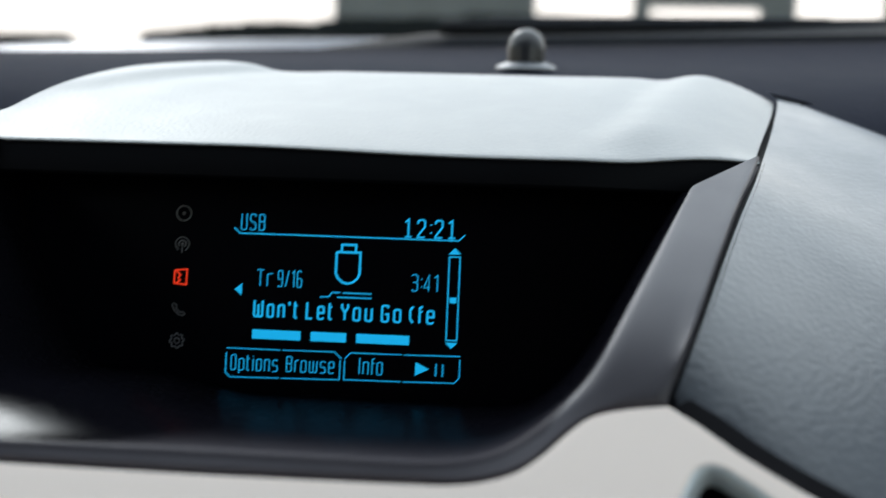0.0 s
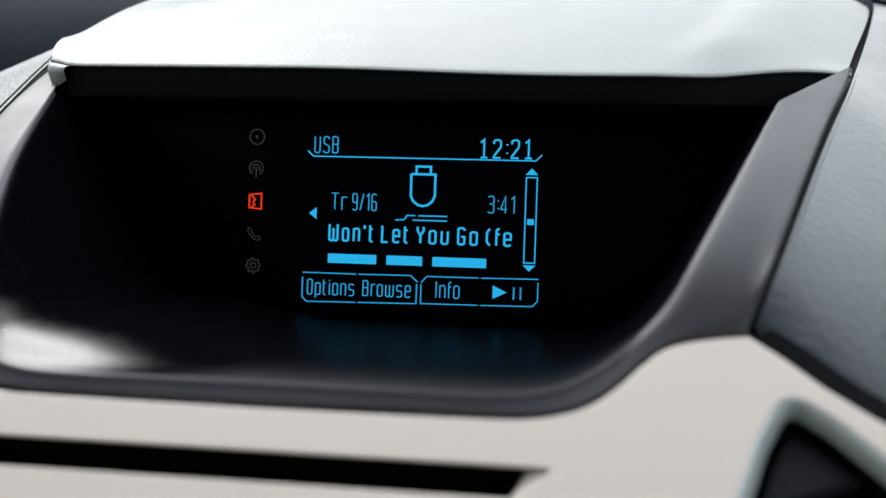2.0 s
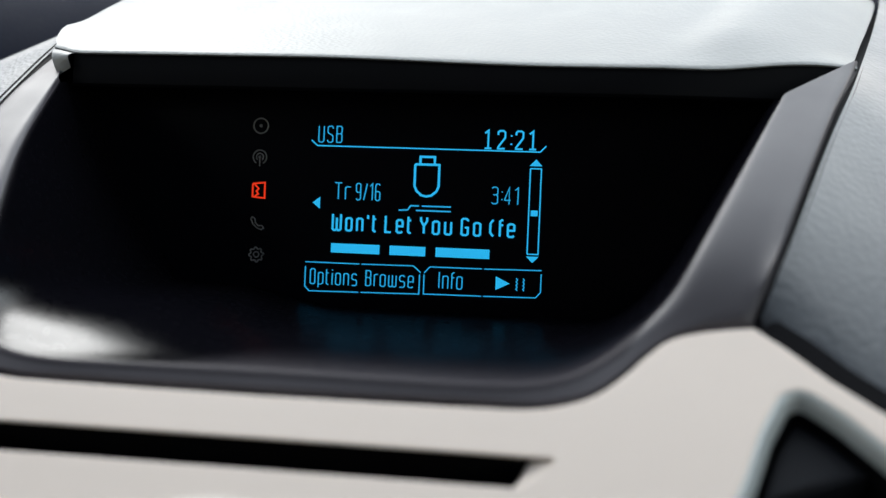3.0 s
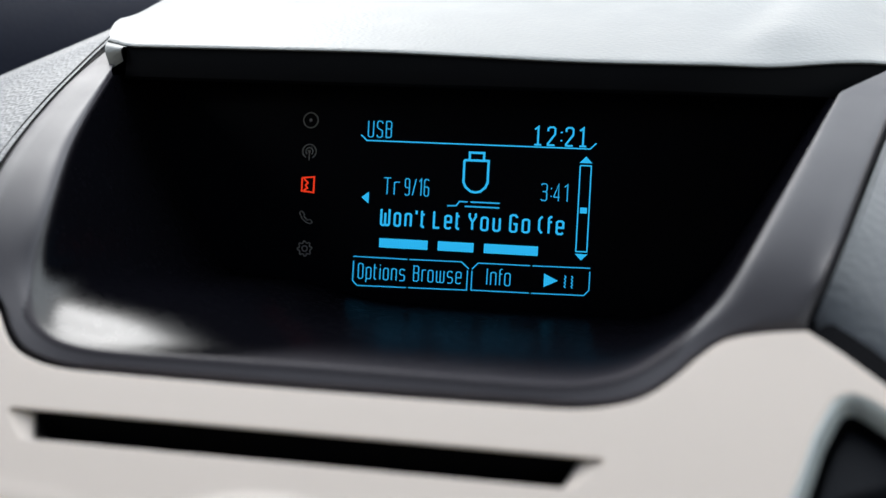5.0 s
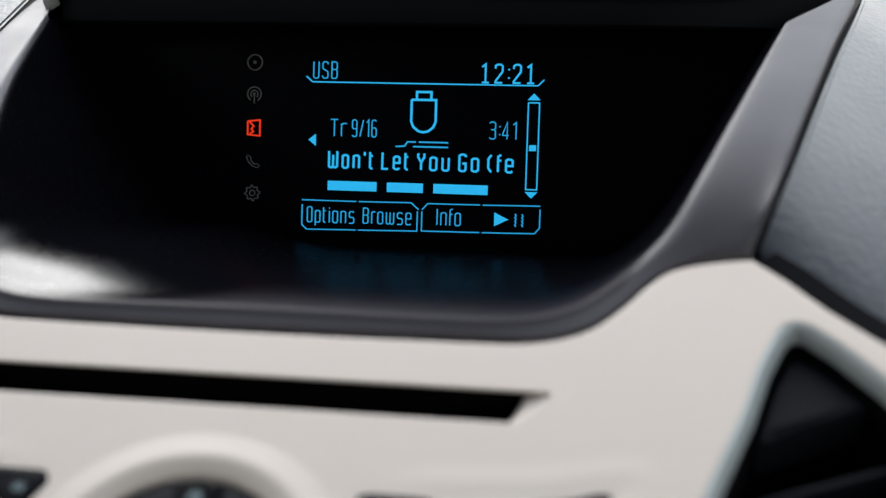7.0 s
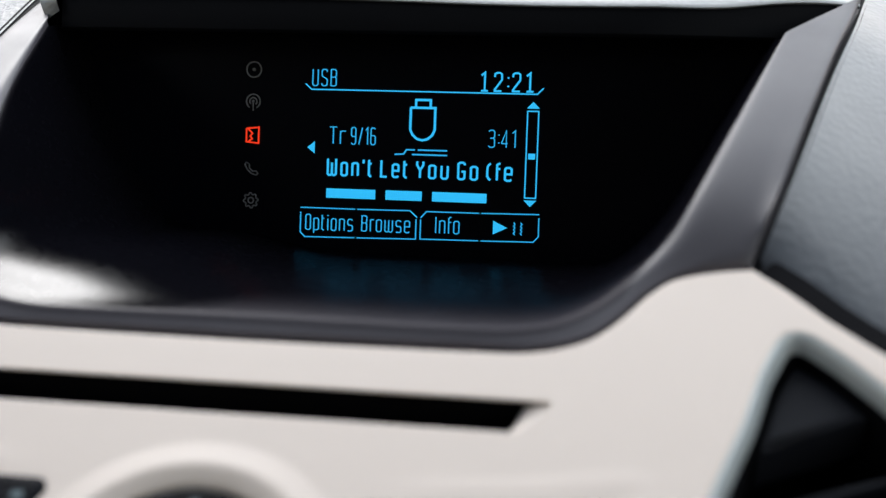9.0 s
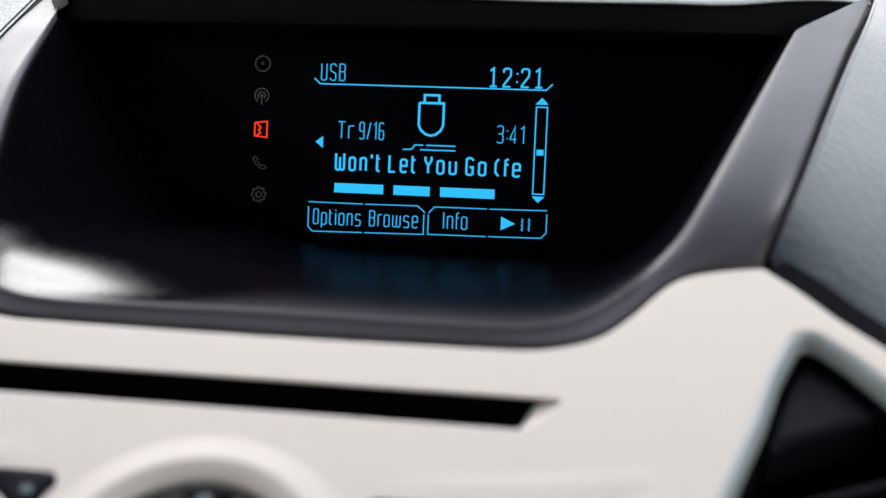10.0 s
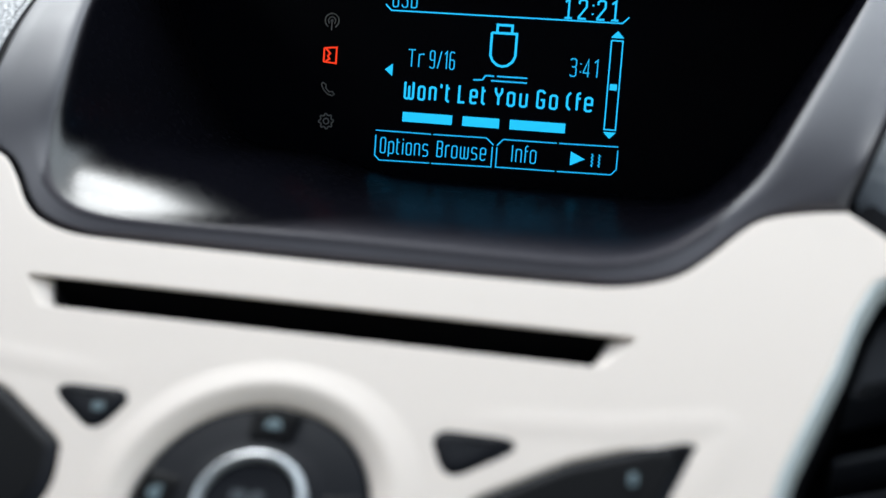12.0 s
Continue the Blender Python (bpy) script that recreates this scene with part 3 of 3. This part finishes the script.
for pad, seam, s in ((right_pad, seam_r, 1), (left_pad, seam_l, -1)):
    gap = [[p + Vector((s * x, 0.555 * h, -0.832 * h)) for p in seam] for x, h in ((-0.004, 0.004), (0.0026 if s > 0 else 0.006, 0.004))]
    part("seam_gap", *loft(gap), M_BLACK, pad, "dark shadow gap along the seam")

# ---- control panel ----
panel = thing("control_panel", "warm silver painted control panel below the display", "control panel")
PANEL_R = [(110.4, 48.0), (118.0, 41.7), (126.5, 33.3), (135.4, 26.0), (152, 13.4), (165, -4), (150, -60), (120, -75)]
lower = [(u, (z + 0.0576) / math.cos(LEAN) - 0.0021) for u, z in half(OUTER, LOW, 25, 45)[24:]]
right_side = [Vector((u / 1000, v / 1000)) for u, v in PANEL_R]
edge_r = [Vector(p) for p in lower]
outline = [Vector((-p.x, p.y)) for p in edge_r] + [p.copy() for p in reversed(edge_r[:-1])] + right_side[1:] + [Vector((-p.x, p.y)) for p in reversed(right_side[1:])]
part("seam_gap", *loft([[on_panel(p.x, p.y + dv, -0.0026) for p in outline[:2 * len(edge_r) - 1]] for dv in (0.006, -0.003)]), M_BLACK, panel, "dark gap below the bezel")
mm = lambda pts: [Vector((u / 1000, v / 1000)) for u, v in pts]
mirrored = lambda pts: [Vector((-p.x, p.y)) for p in reversed(pts)]
DIAL_V = -0.0442
slot_hole = rounded(mm([(-69.5, 6.3), (69.5, 6.3), (62.3, -2.1), (-62.3, -2.1)]), [0.0008, 0.0008, 0.0015, 0.0015])
dial_hole = [Vector((0.0300 * math.cos(a), DIAL_V + 0.0300 * math.sin(a))) for a in [2 * math.pi * k / 72 for k in range(72)]]
tri_r = rounded(mm([(31.8, -21.9), (51.2, -21.9), (36.8, -32.2)]), [0.0026, 0.0022, 0.0034])
tri_r = inset(tri_r, -0.0006)
key_r = rounded(mm([(85.2, -14.6), (77, -40), (60, -61), (45, -59), (39.5, -47), (42.6, -35.8), (59.6, -24.8)]), [0.0035, 0.004, 0.006, 0.006, 0.02, 0.005, 0.02])
vent_r = rounded(mm([(119.2, 28.0), (127.5, 21.2), (134.5, 13.8), (152, -6), (144, -58), (92.4, -60), (101.7, -21.5), (105.8, -9.9), (110.9, 3.9), (114.4, 16.6)]), [0.003, 0.03, 0.03, 0.004, 0.004, 0.004, 0.03, 0.03, 0.03, 0.02])
holes = [slot_hole, dial_hole, tri_r, mirrored(tri_r), key_r, mirrored(key_r), inset(vent_r, -0.0029), inset(mirrored(vent_r), -0.0029)]
plate("face", outline, holes, on_panel, M_PANEL, panel, edge=0.0005, hole_depth=[0.0005] + [0.006] * 5 + [0.0046] * 2, hole_edge=[0.0003, 0.0012, 0.0006, 0.0006, 0.0007, 0.0007, 0.0006, 0.0006])
for s in (1, -1):
    for path in (((28, -19.2), (46, -17.8), (66, -16.2), (80, -13.4), (87.6, -12.4), (89.2, -15.5), (86.5, -23), (82.5, -32), (79, -41)),):
        line = curve([(s * u / 1000, v / 1000, 0) for u, v in path], 40)
        rows = []
        for k, p in enumerate(line):
            q = (line[min(k + 1, 39)] - line[max(k - 1, 0)]).normalized()
            taper = smooth(k / 10) * smooth((39 - k) / 10)
            rows.append([on_panel(p.x - q.y * w, p.y + q.x * w, h * taper - 0.00008) for w, h in ((-0.0050, 0.0), (-0.0030, 0.00011), (-0.0011, 0.00021), (0.0011, 0.00021), (0.0030, 0.00011), (0.0050, 0.0))])
        part("raised_ridge", *loft(rows), M_PANEL, panel)
on_dial = lambda u, v, h=0.0: on_panel(u, v + DIAL_V, h)
part("dial_surround", *turned([(0.0362, -0.0003), (0.0345, 0.0), (0.0330, 0.00015), (0.0315, 0.00035), (0.0302, 0.00055), (0.0294, 0.00066), (0.0287, 0.0007), (0.0280, 0.0006), (0.0272, 0.0004), (0.0265, 0.0001), (0.0258, -0.0002), (0.0250, -0.0005), (0.0243, -0.0009), (0.0239, -0.0018), (0.0238, -0.008)], on_dial), M_PANEL, panel, "raised pale ring round the dial")

seam = curve([(u / 1000, v / 1000, 0) for u, v in PANEL_R[:6]], 40)
for s in (1, -1):
    part("seam_gap", *loft([[on_panel(s * (p.x + d), p.y + d, -0.0035) for p in seam] for d in (-0.002, 0.006)]), M_BLACK, panel, "dark gap beside the dash pad")

# disc slot
slot = thing("disc_slot", "narrow black disc slot in the silver panel", "disc slot")
MOUTH = ((-0.0632, 0.0068), (0.0632, 0.0068), (0.0599, -0.0023), (-0.0599, -0.0023))
throat = [[on_panel(u, v, h) for u, v in MOUTH] for h in (-0.0020, -0.04)]
v, f = loft(throat, True)
part("throat", v, f + [(4, 5, 6, 7)], M_BLACK, slot)
# black strips stand in for the shade on the slot's inner lips
for v0 in (0.0066, -0.0023):
    part("mouth_shade", [on_panel(u, v0 + dv, h) for u in (-0.068, 0.068) for dv, h in ((0.0, -0.0004), (0.0, -0.0022))], [(0, 1, 3, 2)], M_BLACK, slot)
for s in (-1, 1):
    ramp_v = [on_panel(s * a, b, h) for a, b, h in ((0.0705, 0.0068, -0.0005), (0.0670, 0.0026, -0.0006), (0.0632, -0.0020, -0.0005), (0.0656, 0.0068, -0.0014), (0.0634, 0.0024, -0.0016), (0.0611, -0.0020, -0.0014), (0.0632, 0.0068, -0.0026), (0.0615, 0.0024, -0.0030), (0.0597, -0.0020, -0.0026))]
    part("end_ramp", ramp_v, [(0, 1, 4, 3), (1, 2, 5, 4), (3, 4, 7, 6), (4, 5, 8, 7)], M_PANEL, slot, "pale scooped end")

# rotary dial
dial = thing("rotary_dial", "round charcoal dial with four arrow keys and a chrome ring", "rotary dial")
part("disc", *turned([(0.0238, -0.008), (0.0237, -0.0018), (0.0232, -0.0010), (0.0224, -0.0006), (0.0165, -0.0005), (0.013, 0.0003), (0.0100, 0.001)], on_dial), M_KEY, dial)
on_hub = lambda u, v, h=0.0: on_dial(u + 0.0009, v, h + 0.0022)
part("ring", *turned([(0.0112, -0.003), (0.0112, -0.0004), (0.0109, 0.0003), (0.0103, 0.0006), (0.0097, 0.0003), (0.0094, -0.0004), (0.0094, -0.003)], on_hub), M_CHROME, dial, "satin chrome ring")
part("centre_button", *turned([(0.0093, -0.003), (0.0093, -0.0010), (0.0086, -0.0004), (0.005, -0.0006), (0.0003, -0.0007)], on_hub), M_KEY, dial)
hub_face = lambda u, v, h=0.0: on_hub(u, v, h - 0.0008)
for x0, x1 in ((-3.9, -0.9), (0.0, 2.6)):
    block("mark", rounded(mm([(x0, -0.2), (x1, -0.2), (x1, 2.2), (x0, 2.2)]), 0.0003), hub_face, 0.0, 0.0005, M_MARK, dial, "dim grey bar of worn print", edge=0.0001)
for a in (90, 180, 0):
    ca, sa = math.cos(radians(a)), math.sin(radians(a))
    turn_at = lambda x, y, h=0.0, ca=ca, sa=sa: on_dial(x * ca - y * sa, x * sa + y * ca, h)
    key = block("arrow_key", rounded(mm([(14.0, -4.4), (22.4, -5.6), (23.4, 0), (22.4, 5.6), (14.0, 4.4)]), 0.0016), turn_at, -0.004, 0.0002, M_ARROW, dial, "black arrow key")
    block("legend", rounded(mm([(17.6, -2.2), (20.0, -0.9), (20.0, 0.9), (17.6, 2.2)]), 0.0006), turn_at, 0.0, 0.0004, M_LEGEND, key, "pale arrow mark", edge=0.0001)

# triangular keys and the long keys outside the dial
for s in (1, -1):
    tri = thing("triangular_button", "small charcoal triangular button set in silver panel", "button", "triangular buttons")
    shape = tri_r if s > 0 else mirrored(tri_r)
    key = block("key", inset(shape, -0.0001), on_panel, -0.005, 0.0004, M_KEY, tri, edge=0.0013)
    if s < 0:
        block("legend", rounded(mm([(-39.2, -25.6), (-36.6, -25.6), (-36.6, -27.6), (-39.2, -27.6)]), 0.0006), on_panel, 0.0002, 0.0006, M_LEGEND, key, "pale worn mark", edge=0.0001)
    long_key = thing("button_block", "large charcoal wedge-shaped button block beside the dial", "button", "button blocks")
    shape = key_r if s > 0 else mirrored(key_r)
    key = block("key", inset(shape, -0.0001), on_panel, -0.006, 0.0003, M_KEY, long_key, edge=0.002)
    middle = sum(shape, Vector((0, 0))) / len(shape)
    inlay = block("inlay", [middle + (p - middle) * 0.84 for p in shape], on_panel, -0.001, 0.0005, M_ARROW, long_key, "flat black inlay", edge=0.0004)
    if s > 0:
        block("legend", rounded(mm([(71.0, -26.4), (72.6, -26.2), (72.7, -29.0), (71.1, -29.2)]), 0.0006), on_panel, 0.0004, 0.0009, M_LEGEND, inlay, "pale worn mark", edge=0.0001)

# air vents
for s in (1, -1):
    vent = thing("air_vent", "dark grey air vent recessed in the silver panel", "air vent", "air vents")
    flip = lambda u, v, h=0.0, s=s: on_panel(u * s, v, h)
    shape = [Vector(p) for p in vent_r]
    trim = [[flip(p.x, p.y, h + 0.0002) for p in inset(shape, d)] for d, h in ((-0.0030, -0.0016), (-0.0029, -0.0004), (-0.0026, -0.0002), (-0.0021, -0.0004), (-0.0016, -0.0009), (-0.0011, -0.0017), (-0.0007, -0.0028), (-0.0003, -0.0042), (-0.0003, -0.007))]
    part("surround", *loft(trim, True), M_SILVER, vent, "cool satin silver surround")
    tunnel = [[flip(p.x, p.y, h) for p in inset(shape, d)] for d, h in ((-0.0003, -0.0043), (0.0, -0.006), (0.0, -0.034))]
    part("housing", *loft(tunnel, True), M_BLACK, vent)
    back = [flip(p.x, p.y, -0.034) for p in inset(shape, -0.001)]
    part("back", back, [tuple(range(len(back)))], M_BLACK, vent)
    edge_v = lambda u: -0.0048 + (u - 0.1089) * 0.37
    upper = [p for p in inset(shape, 0.0011) if p.y > edge_v(p.x)]
    first = max(range(len(upper)), key=lambda i: (upper[i] - upper[i - 1]).length)
    upper = upper[first:] + upper[:first]
    block("cowl_plate", upper, flip, -0.02, -0.0068, M_VENT, vent, edge=0.0009)
    for k in range(4):
        u0, v0 = 0.1094 - 0.0045 * k, -10.8 - k * 11
        block("slat", [Vector(p) for p in ((u0, v0 / 1000), (0.146, v0 / 1000 + 0.0145), (0.146, v0 / 1000 + 0.0131), (u0, v0 / 1000 - 0.0014))], flip, -0.030, -0.010, M_VENT, vent, edge=0.0003)

# ---- writing and marks on the screen ----
PLANE = 0.0


def on_screen(x, z, h=0.0):
    return Vector((x, PLANE - h, z))


def stroke(lines, width, name, mat, label="", rise=0.00025):
    """Lit lines of one width, given as runs of points in millimetres."""
    pieces = []
    for line in lines:
        pts = [Vector((x / 1000, z / 1000)) for x, z in line]
        w = width / 2000
        left, right = [], []
        for i, p in enumerate(pts):
            e1 = (p - pts[i - 1]).normalized() if i else (pts[1] - p).normalized()
            e2 = (pts[i + 1] - p).normalized() if i < len(pts) - 1 else e1
            n = Vector((-e1.y - e2.y, e1.x + e2.x)).normalized() * w / max(0.4, math.sqrt(max(0.01, (1 + e1.dot(e2)) / 2)))
            left.append(p + n)
            right.append(p - n)
        loops = [[on_screen(p.x, p.y, 0.0) for p in left], [on_screen(p.x, p.y, rise) for p in left], [on_screen(p.x, p.y, rise) for p in right], [on_screen(p.x, p.y, 0.0) for p in right]]
        pieces.append(loft(loops))
    return part(name, *join(*pieces), mat, screen, label)


def filled(shapes, name, mat, label="", rise=0.00025):
    pieces = []
    for shape in shapes:
        pts = [Vector((x / 1000, z / 1000)) for x, z in shape]
        n = len(pts)
        v, f = loft([[on_screen(p.x, p.y, h) for p in pts] for h in (0.0, rise)], True)
        pieces.append((v, f + [tuple(range(n, 2 * n))]))
    return part(name, *join(*pieces), mat, screen, label)


GLYPHS = {
    "U": "0n 0b 1a 3a 4b 4n", "S": "4l 4m 3n 1n 0m 0i 1h 3g 4f 4b 3a 1a 0b 0c", "B": "0a 0n 3n 4m 4i 3h 0h;3h 4g 4b 3a 0a",
    "1": "0l 2n 2a", "|": "0l 2n 2a;0a 4a", "2": "0k 0m 1n 3n 4m 4i 0b 0a 4a", "3": "0m 1n 3n 4m 4i 3h 1h;3h 4g 4b 3a 1a 0b",
    "4": "3a 3n 0e 0d 4d", "6": "4m 3n 1n 0m 0b 1a 3a 4b 4g 3h 0h", "9": "0b 1a 3a 4b 4m 3n 1n 0m 0h 1g 4g", ":": "0d 0e;0j 0k", "/": "0a 3n",
    "T": "2a 2n;0n 4n", "r": "0a 0k;0j 1k 3k", "W": "0n 0b 1a 2a 3b 3k;3b 4a 5a 6b 6n", "o": "0e 0b 1a 3a 4b 4j 3k 1k 0j 0e", "n": "0a 0k;0j 1k 3k 4j 4a",
    "'": "0n 0k", "t": "0n 0b 1a 2a;0k 2k", "L": "0n 0a 4a", "e": "4b 3a 1a 0b 0j 1k 3k 4j 4f 0f", "Y": "0n 0k 2g 4k 4n;2g 2a", "u": "0k 0b 1a 3a 4b 4k",
    "G": "4l 4m 3n 1n 0m 0b 1a 3a 4b 4g 2g", "(": "2n 1m 0k 0d 1b 2a", "f": "0a 0m 1n 2n;0j 2j", "O": "0f 0b 1a 3a 4b 4m 3n 1n 0m 0f",
    "p": "0x 0k;0j 1k 3k 4j 4b 3a 0a", "i": "0a 0k;0m 0n", "s": "4j 3k 1k 0j 0g 1f 3f 4e 4b 3a 0a", "w": "0k 0b 1a 2a 3b 3k;3b 4a 5a 6b 6k", "I": "0a 0n",
}


def letters(text, x0, x1, z0, cap, weight):
    """The squared strokes of the letters from x0 to x1 (mm) on the line z0."""
    at, lines = 0.0, []
    for c in text:
        strokes = [[(int(p[0]), {"x": -3}.get(p[1], ord(p[1]) - 97)) for p in run.split()] for run in GLYPHS[c].split(";")]
        lines += [[(at + x, y) for x, y in run] for run in strokes]
        at += max(x for run in strokes for x, y in run) + (1.0 if c in "rTf:" else 2.0) + weight
    wide = at - 2.0 - weight
    return [[(x0 + weight * 0.23 + x / max(wide, 1) * (x1 - x0 - weight * 0.46), z0 + y * cap / 13) for x, y in run] for run in lines]


def words(runs, z0, cap, name, mat, label, weight=1.0):
    """One line of writing; runs: (text, from, to) in millimetres."""
    return stroke([line for t, a, b in runs for line in letters(t, a, b, z0, cap, weight)], 0.37 * weight, name, mat, label)


words([("USB", -29.5, -20.6)], 24.9, 5.7, "source_word", M_BLUE_DIM, "thin blue word USB")
words([("|2:2|", 30.0, 48.8)], 24.3, 6.2, "clock", M_BLUE, "lit blue clock reading 12:21", weight=1.7)
words([("Tr", -22.8, -17.2), ("9/16", -15.0, -6.0)], 4.8, 5.8, "track_count", M_BLUE_DIM, "thin blue writing Tr 9/16")
words([("3:41", 33.4, 43.0)], 5.1, 5.8, "play_time", M_BLUE_DIM, "thin blue play time")
words([("Won't", -23.4, -6.7), ("Let", -4.2, 5.9), ("You", 8.5, 20.2), ("Go", 23.0, 30.5), ("(fe", 33.1, 42.4)], -6.2, 5.7, "title", M_BLUE, "bold blue song title", weight=2.0)
words([("Options", -30.6, -13.2)], -25.6, 5.3, "option_word", M_BLUE_DIM, "thin blue word Options")
words([("Browse", -10.3, 7.2)], -25.4, 5.3, "browse_word", M_BLUE_DIM, "thin blue word Browse")
words([("Info", 16.0, 24.6)], -25.1, 5.6, "info_word", M_BLUE_DIM, "thin blue word Info")
for a, b in ((-23.2, -5.6), (-1.9, 10.9), (14.6, 33.6)):
    filled([[(a, -14.2), (b, -14.2), (b, -10.9), (a, -10.9)]], "text_bar", M_BLUE, "solid lit blue bar")
stroke([[(-31.8, 25.5), (-29.6, 23.6), (49.8, 23.5), (51.9, 25.6)]], 0.42, "header_line", M_BLUE)
stroke([[(7.9, 18.3), (7.9, 20.7), (13.0, 20.7), (13.0, 18.3)], [(6.1, 18.0), (14.7, 18.0), (14.7, 10.4), (13.9, 8.6), (12.2, 7.2), (10.4, 6.8), (8.6, 7.2), (6.9, 8.6), (6.1, 10.4), (6.1, 18.0)]], 0.8, "stick_icon", M_BLUE, "lit blue memory stick outline")
stroke([[(0.8, 1.7), (4.0, 1.9), (5.0, 3.4), (8.0, 3.4)], [(9.0, 3.4), (19.4, 3.4)], [(7.0, 1.8), (19.4, 1.8)]], 0.5, "emblem", M_BLUE_DIM, "plain blue emblem shape")
filled([[(-30.6, 3.3), (-27.9, 1.2), (-27.9, 5.4)]], "left_arrow", M_BLUE)
filled([[(46.4, 18.6), (50.8, 18.6), (48.6, 20.9)]], "up_arrow", M_BLUE)
filled([[(46.4, -12.7), (48.6, -14.9), (50.8, -12.7)]], "down_arrow", M_BLUE)
stroke([[(46.7, 17.7), (50.5, 17.7), (50.5, -11.9), (46.7, -11.9), (46.7, 17.7)]], 0.42, "scroll_bar", M_BLUE)
filled([[(47.4, 1.3), (49.8, 1.3), (49.8, 3.3), (47.4, 3.3)]], "scroll_knob", M_BLUE)
stroke([[(-32.4, -17.9), (-12.6, -17.9)], [(-11.8, -17.9), (6.9, -17.7), (9.6, -20.0)], [(-32.3, -19.5), (-32.3, -26.6), (-30.6, -28.2), (-12.6, -27.9)], [(-11.8, -27.9), (9.2, -27.5), (9.2, -20.6)]], 0.38, "key_frame", M_BLUE_DIM)
stroke([[(10.8, -20.0), (12.8, -17.8), (31.2, -17.7)], [(32.0, -17.7), (52.0, -17.4)], [(10.8, -20.6), (10.8, -27.4), (31.2, -27.2)], [(32.0, -27.2), (50.2, -26.9), (51.9, -25.0), (51.9, -18.6)]], 0.38, "key_frame", M_BLUE_DIM)
filled([[(36.2, -24.8), (41.1, -22.4), (36.2, -20.1)]], "play_mark", M_BLUE)
stroke([[(43.3 + dx + 0.5 * (k % 2), -20.4 - 0.62 * k) for k in range(8)] for dx in (0.0, 2.4)], 0.35, "pause_mark", M_BLUE_DIM)


def ring(x, z, r, a0=0, a1=360, n=28):
    return [(x + r * math.cos(radians(a0 + (a1 - a0) * k / n)), z + r * math.sin(radians(a0 + (a1 - a0) * k / n))) for k in range(n + 1)]


IX = -50.8
stroke([ring(IX, 30.1, 2.7), ring(IX, 30.1, 0.35, n=8)], 0.45, "disc_icon", M_PRINT, "dim grey disc mark")
stroke([ring(IX, 18.9, 1.3, -50, 230), ring(IX, 18.9, 2.5, -60, 240), [(IX, 19.2), (IX, 15.6)], ring(IX, 18.9, 0.35, n=8)], 0.4, "antenna_icon", M_PRINT, "dim grey antenna mark")
stroke([[(-53.0, 9.3), (-48.5, 9.8), (-48.5, 4.2), (-53.0, 4.6), (-53.0, 9.3)], [(-52.3, 9.1), (-50.8, 7.6), (-51.6, 6.6), (-50.9, 5.7), (-52.2, 4.8)]], 0.55, "door_icon", M_RED, "lit red mark of a folder")
stroke([[(-52.8, -2.6), (-53.3, -3.4), (-52.4, -5.2), (-50.8, -6.6), (-49.2, -7.1), (-48.4, -6.5), (-49.2, -5.6), (-50.4, -5.8), (-51.6, -4.6), (-51.6, -3.4), (-52.8, -2.6)]], 0.35, "phone_icon", M_PRINT, "dim grey telephone mark")
gear = []
for k in range(32):
    r = 2.7 if k % 4 in (0, 1) else 2.1
    gear.append((IX + r * math.cos(2 * math.pi * k / 32), -16.1 + r * math.sin(2 * math.pi * k / 32)))
stroke([gear + gear[:1], ring(IX, -16.1, 1.0, n=14)], 0.4, "gear_icon", M_PRINT, "dim grey cogwheel mark")

# ---- sun sensor on the dash top ----
sensor = new("sun_sensor")
sensor.location = (0.0622, 0.26, 1.0866)
tagged(sensor, "small dark dome sensor on a pale rim", "sensor")
dome_at = lambda x, y, h=0.0: Vector((x, y, h))
part("rim", *turned([(0.017, 0.0), (0.016, 0.0014), (0.012, 0.003), (0.0105, 0.0034)], dome_at, 36), M_PAD, sensor, "pale reflective rim")
part("dome", *turned([(0.0103, 0.002), (0.0103, 0.0105), (0.0095, 0.015), (0.0075, 0.0185), (0.0047, 0.0207), (0.0016, 0.0216), (0.0003, 0.0217)], dome_at, 36), M_DOME, sensor, "glossy dark dome")
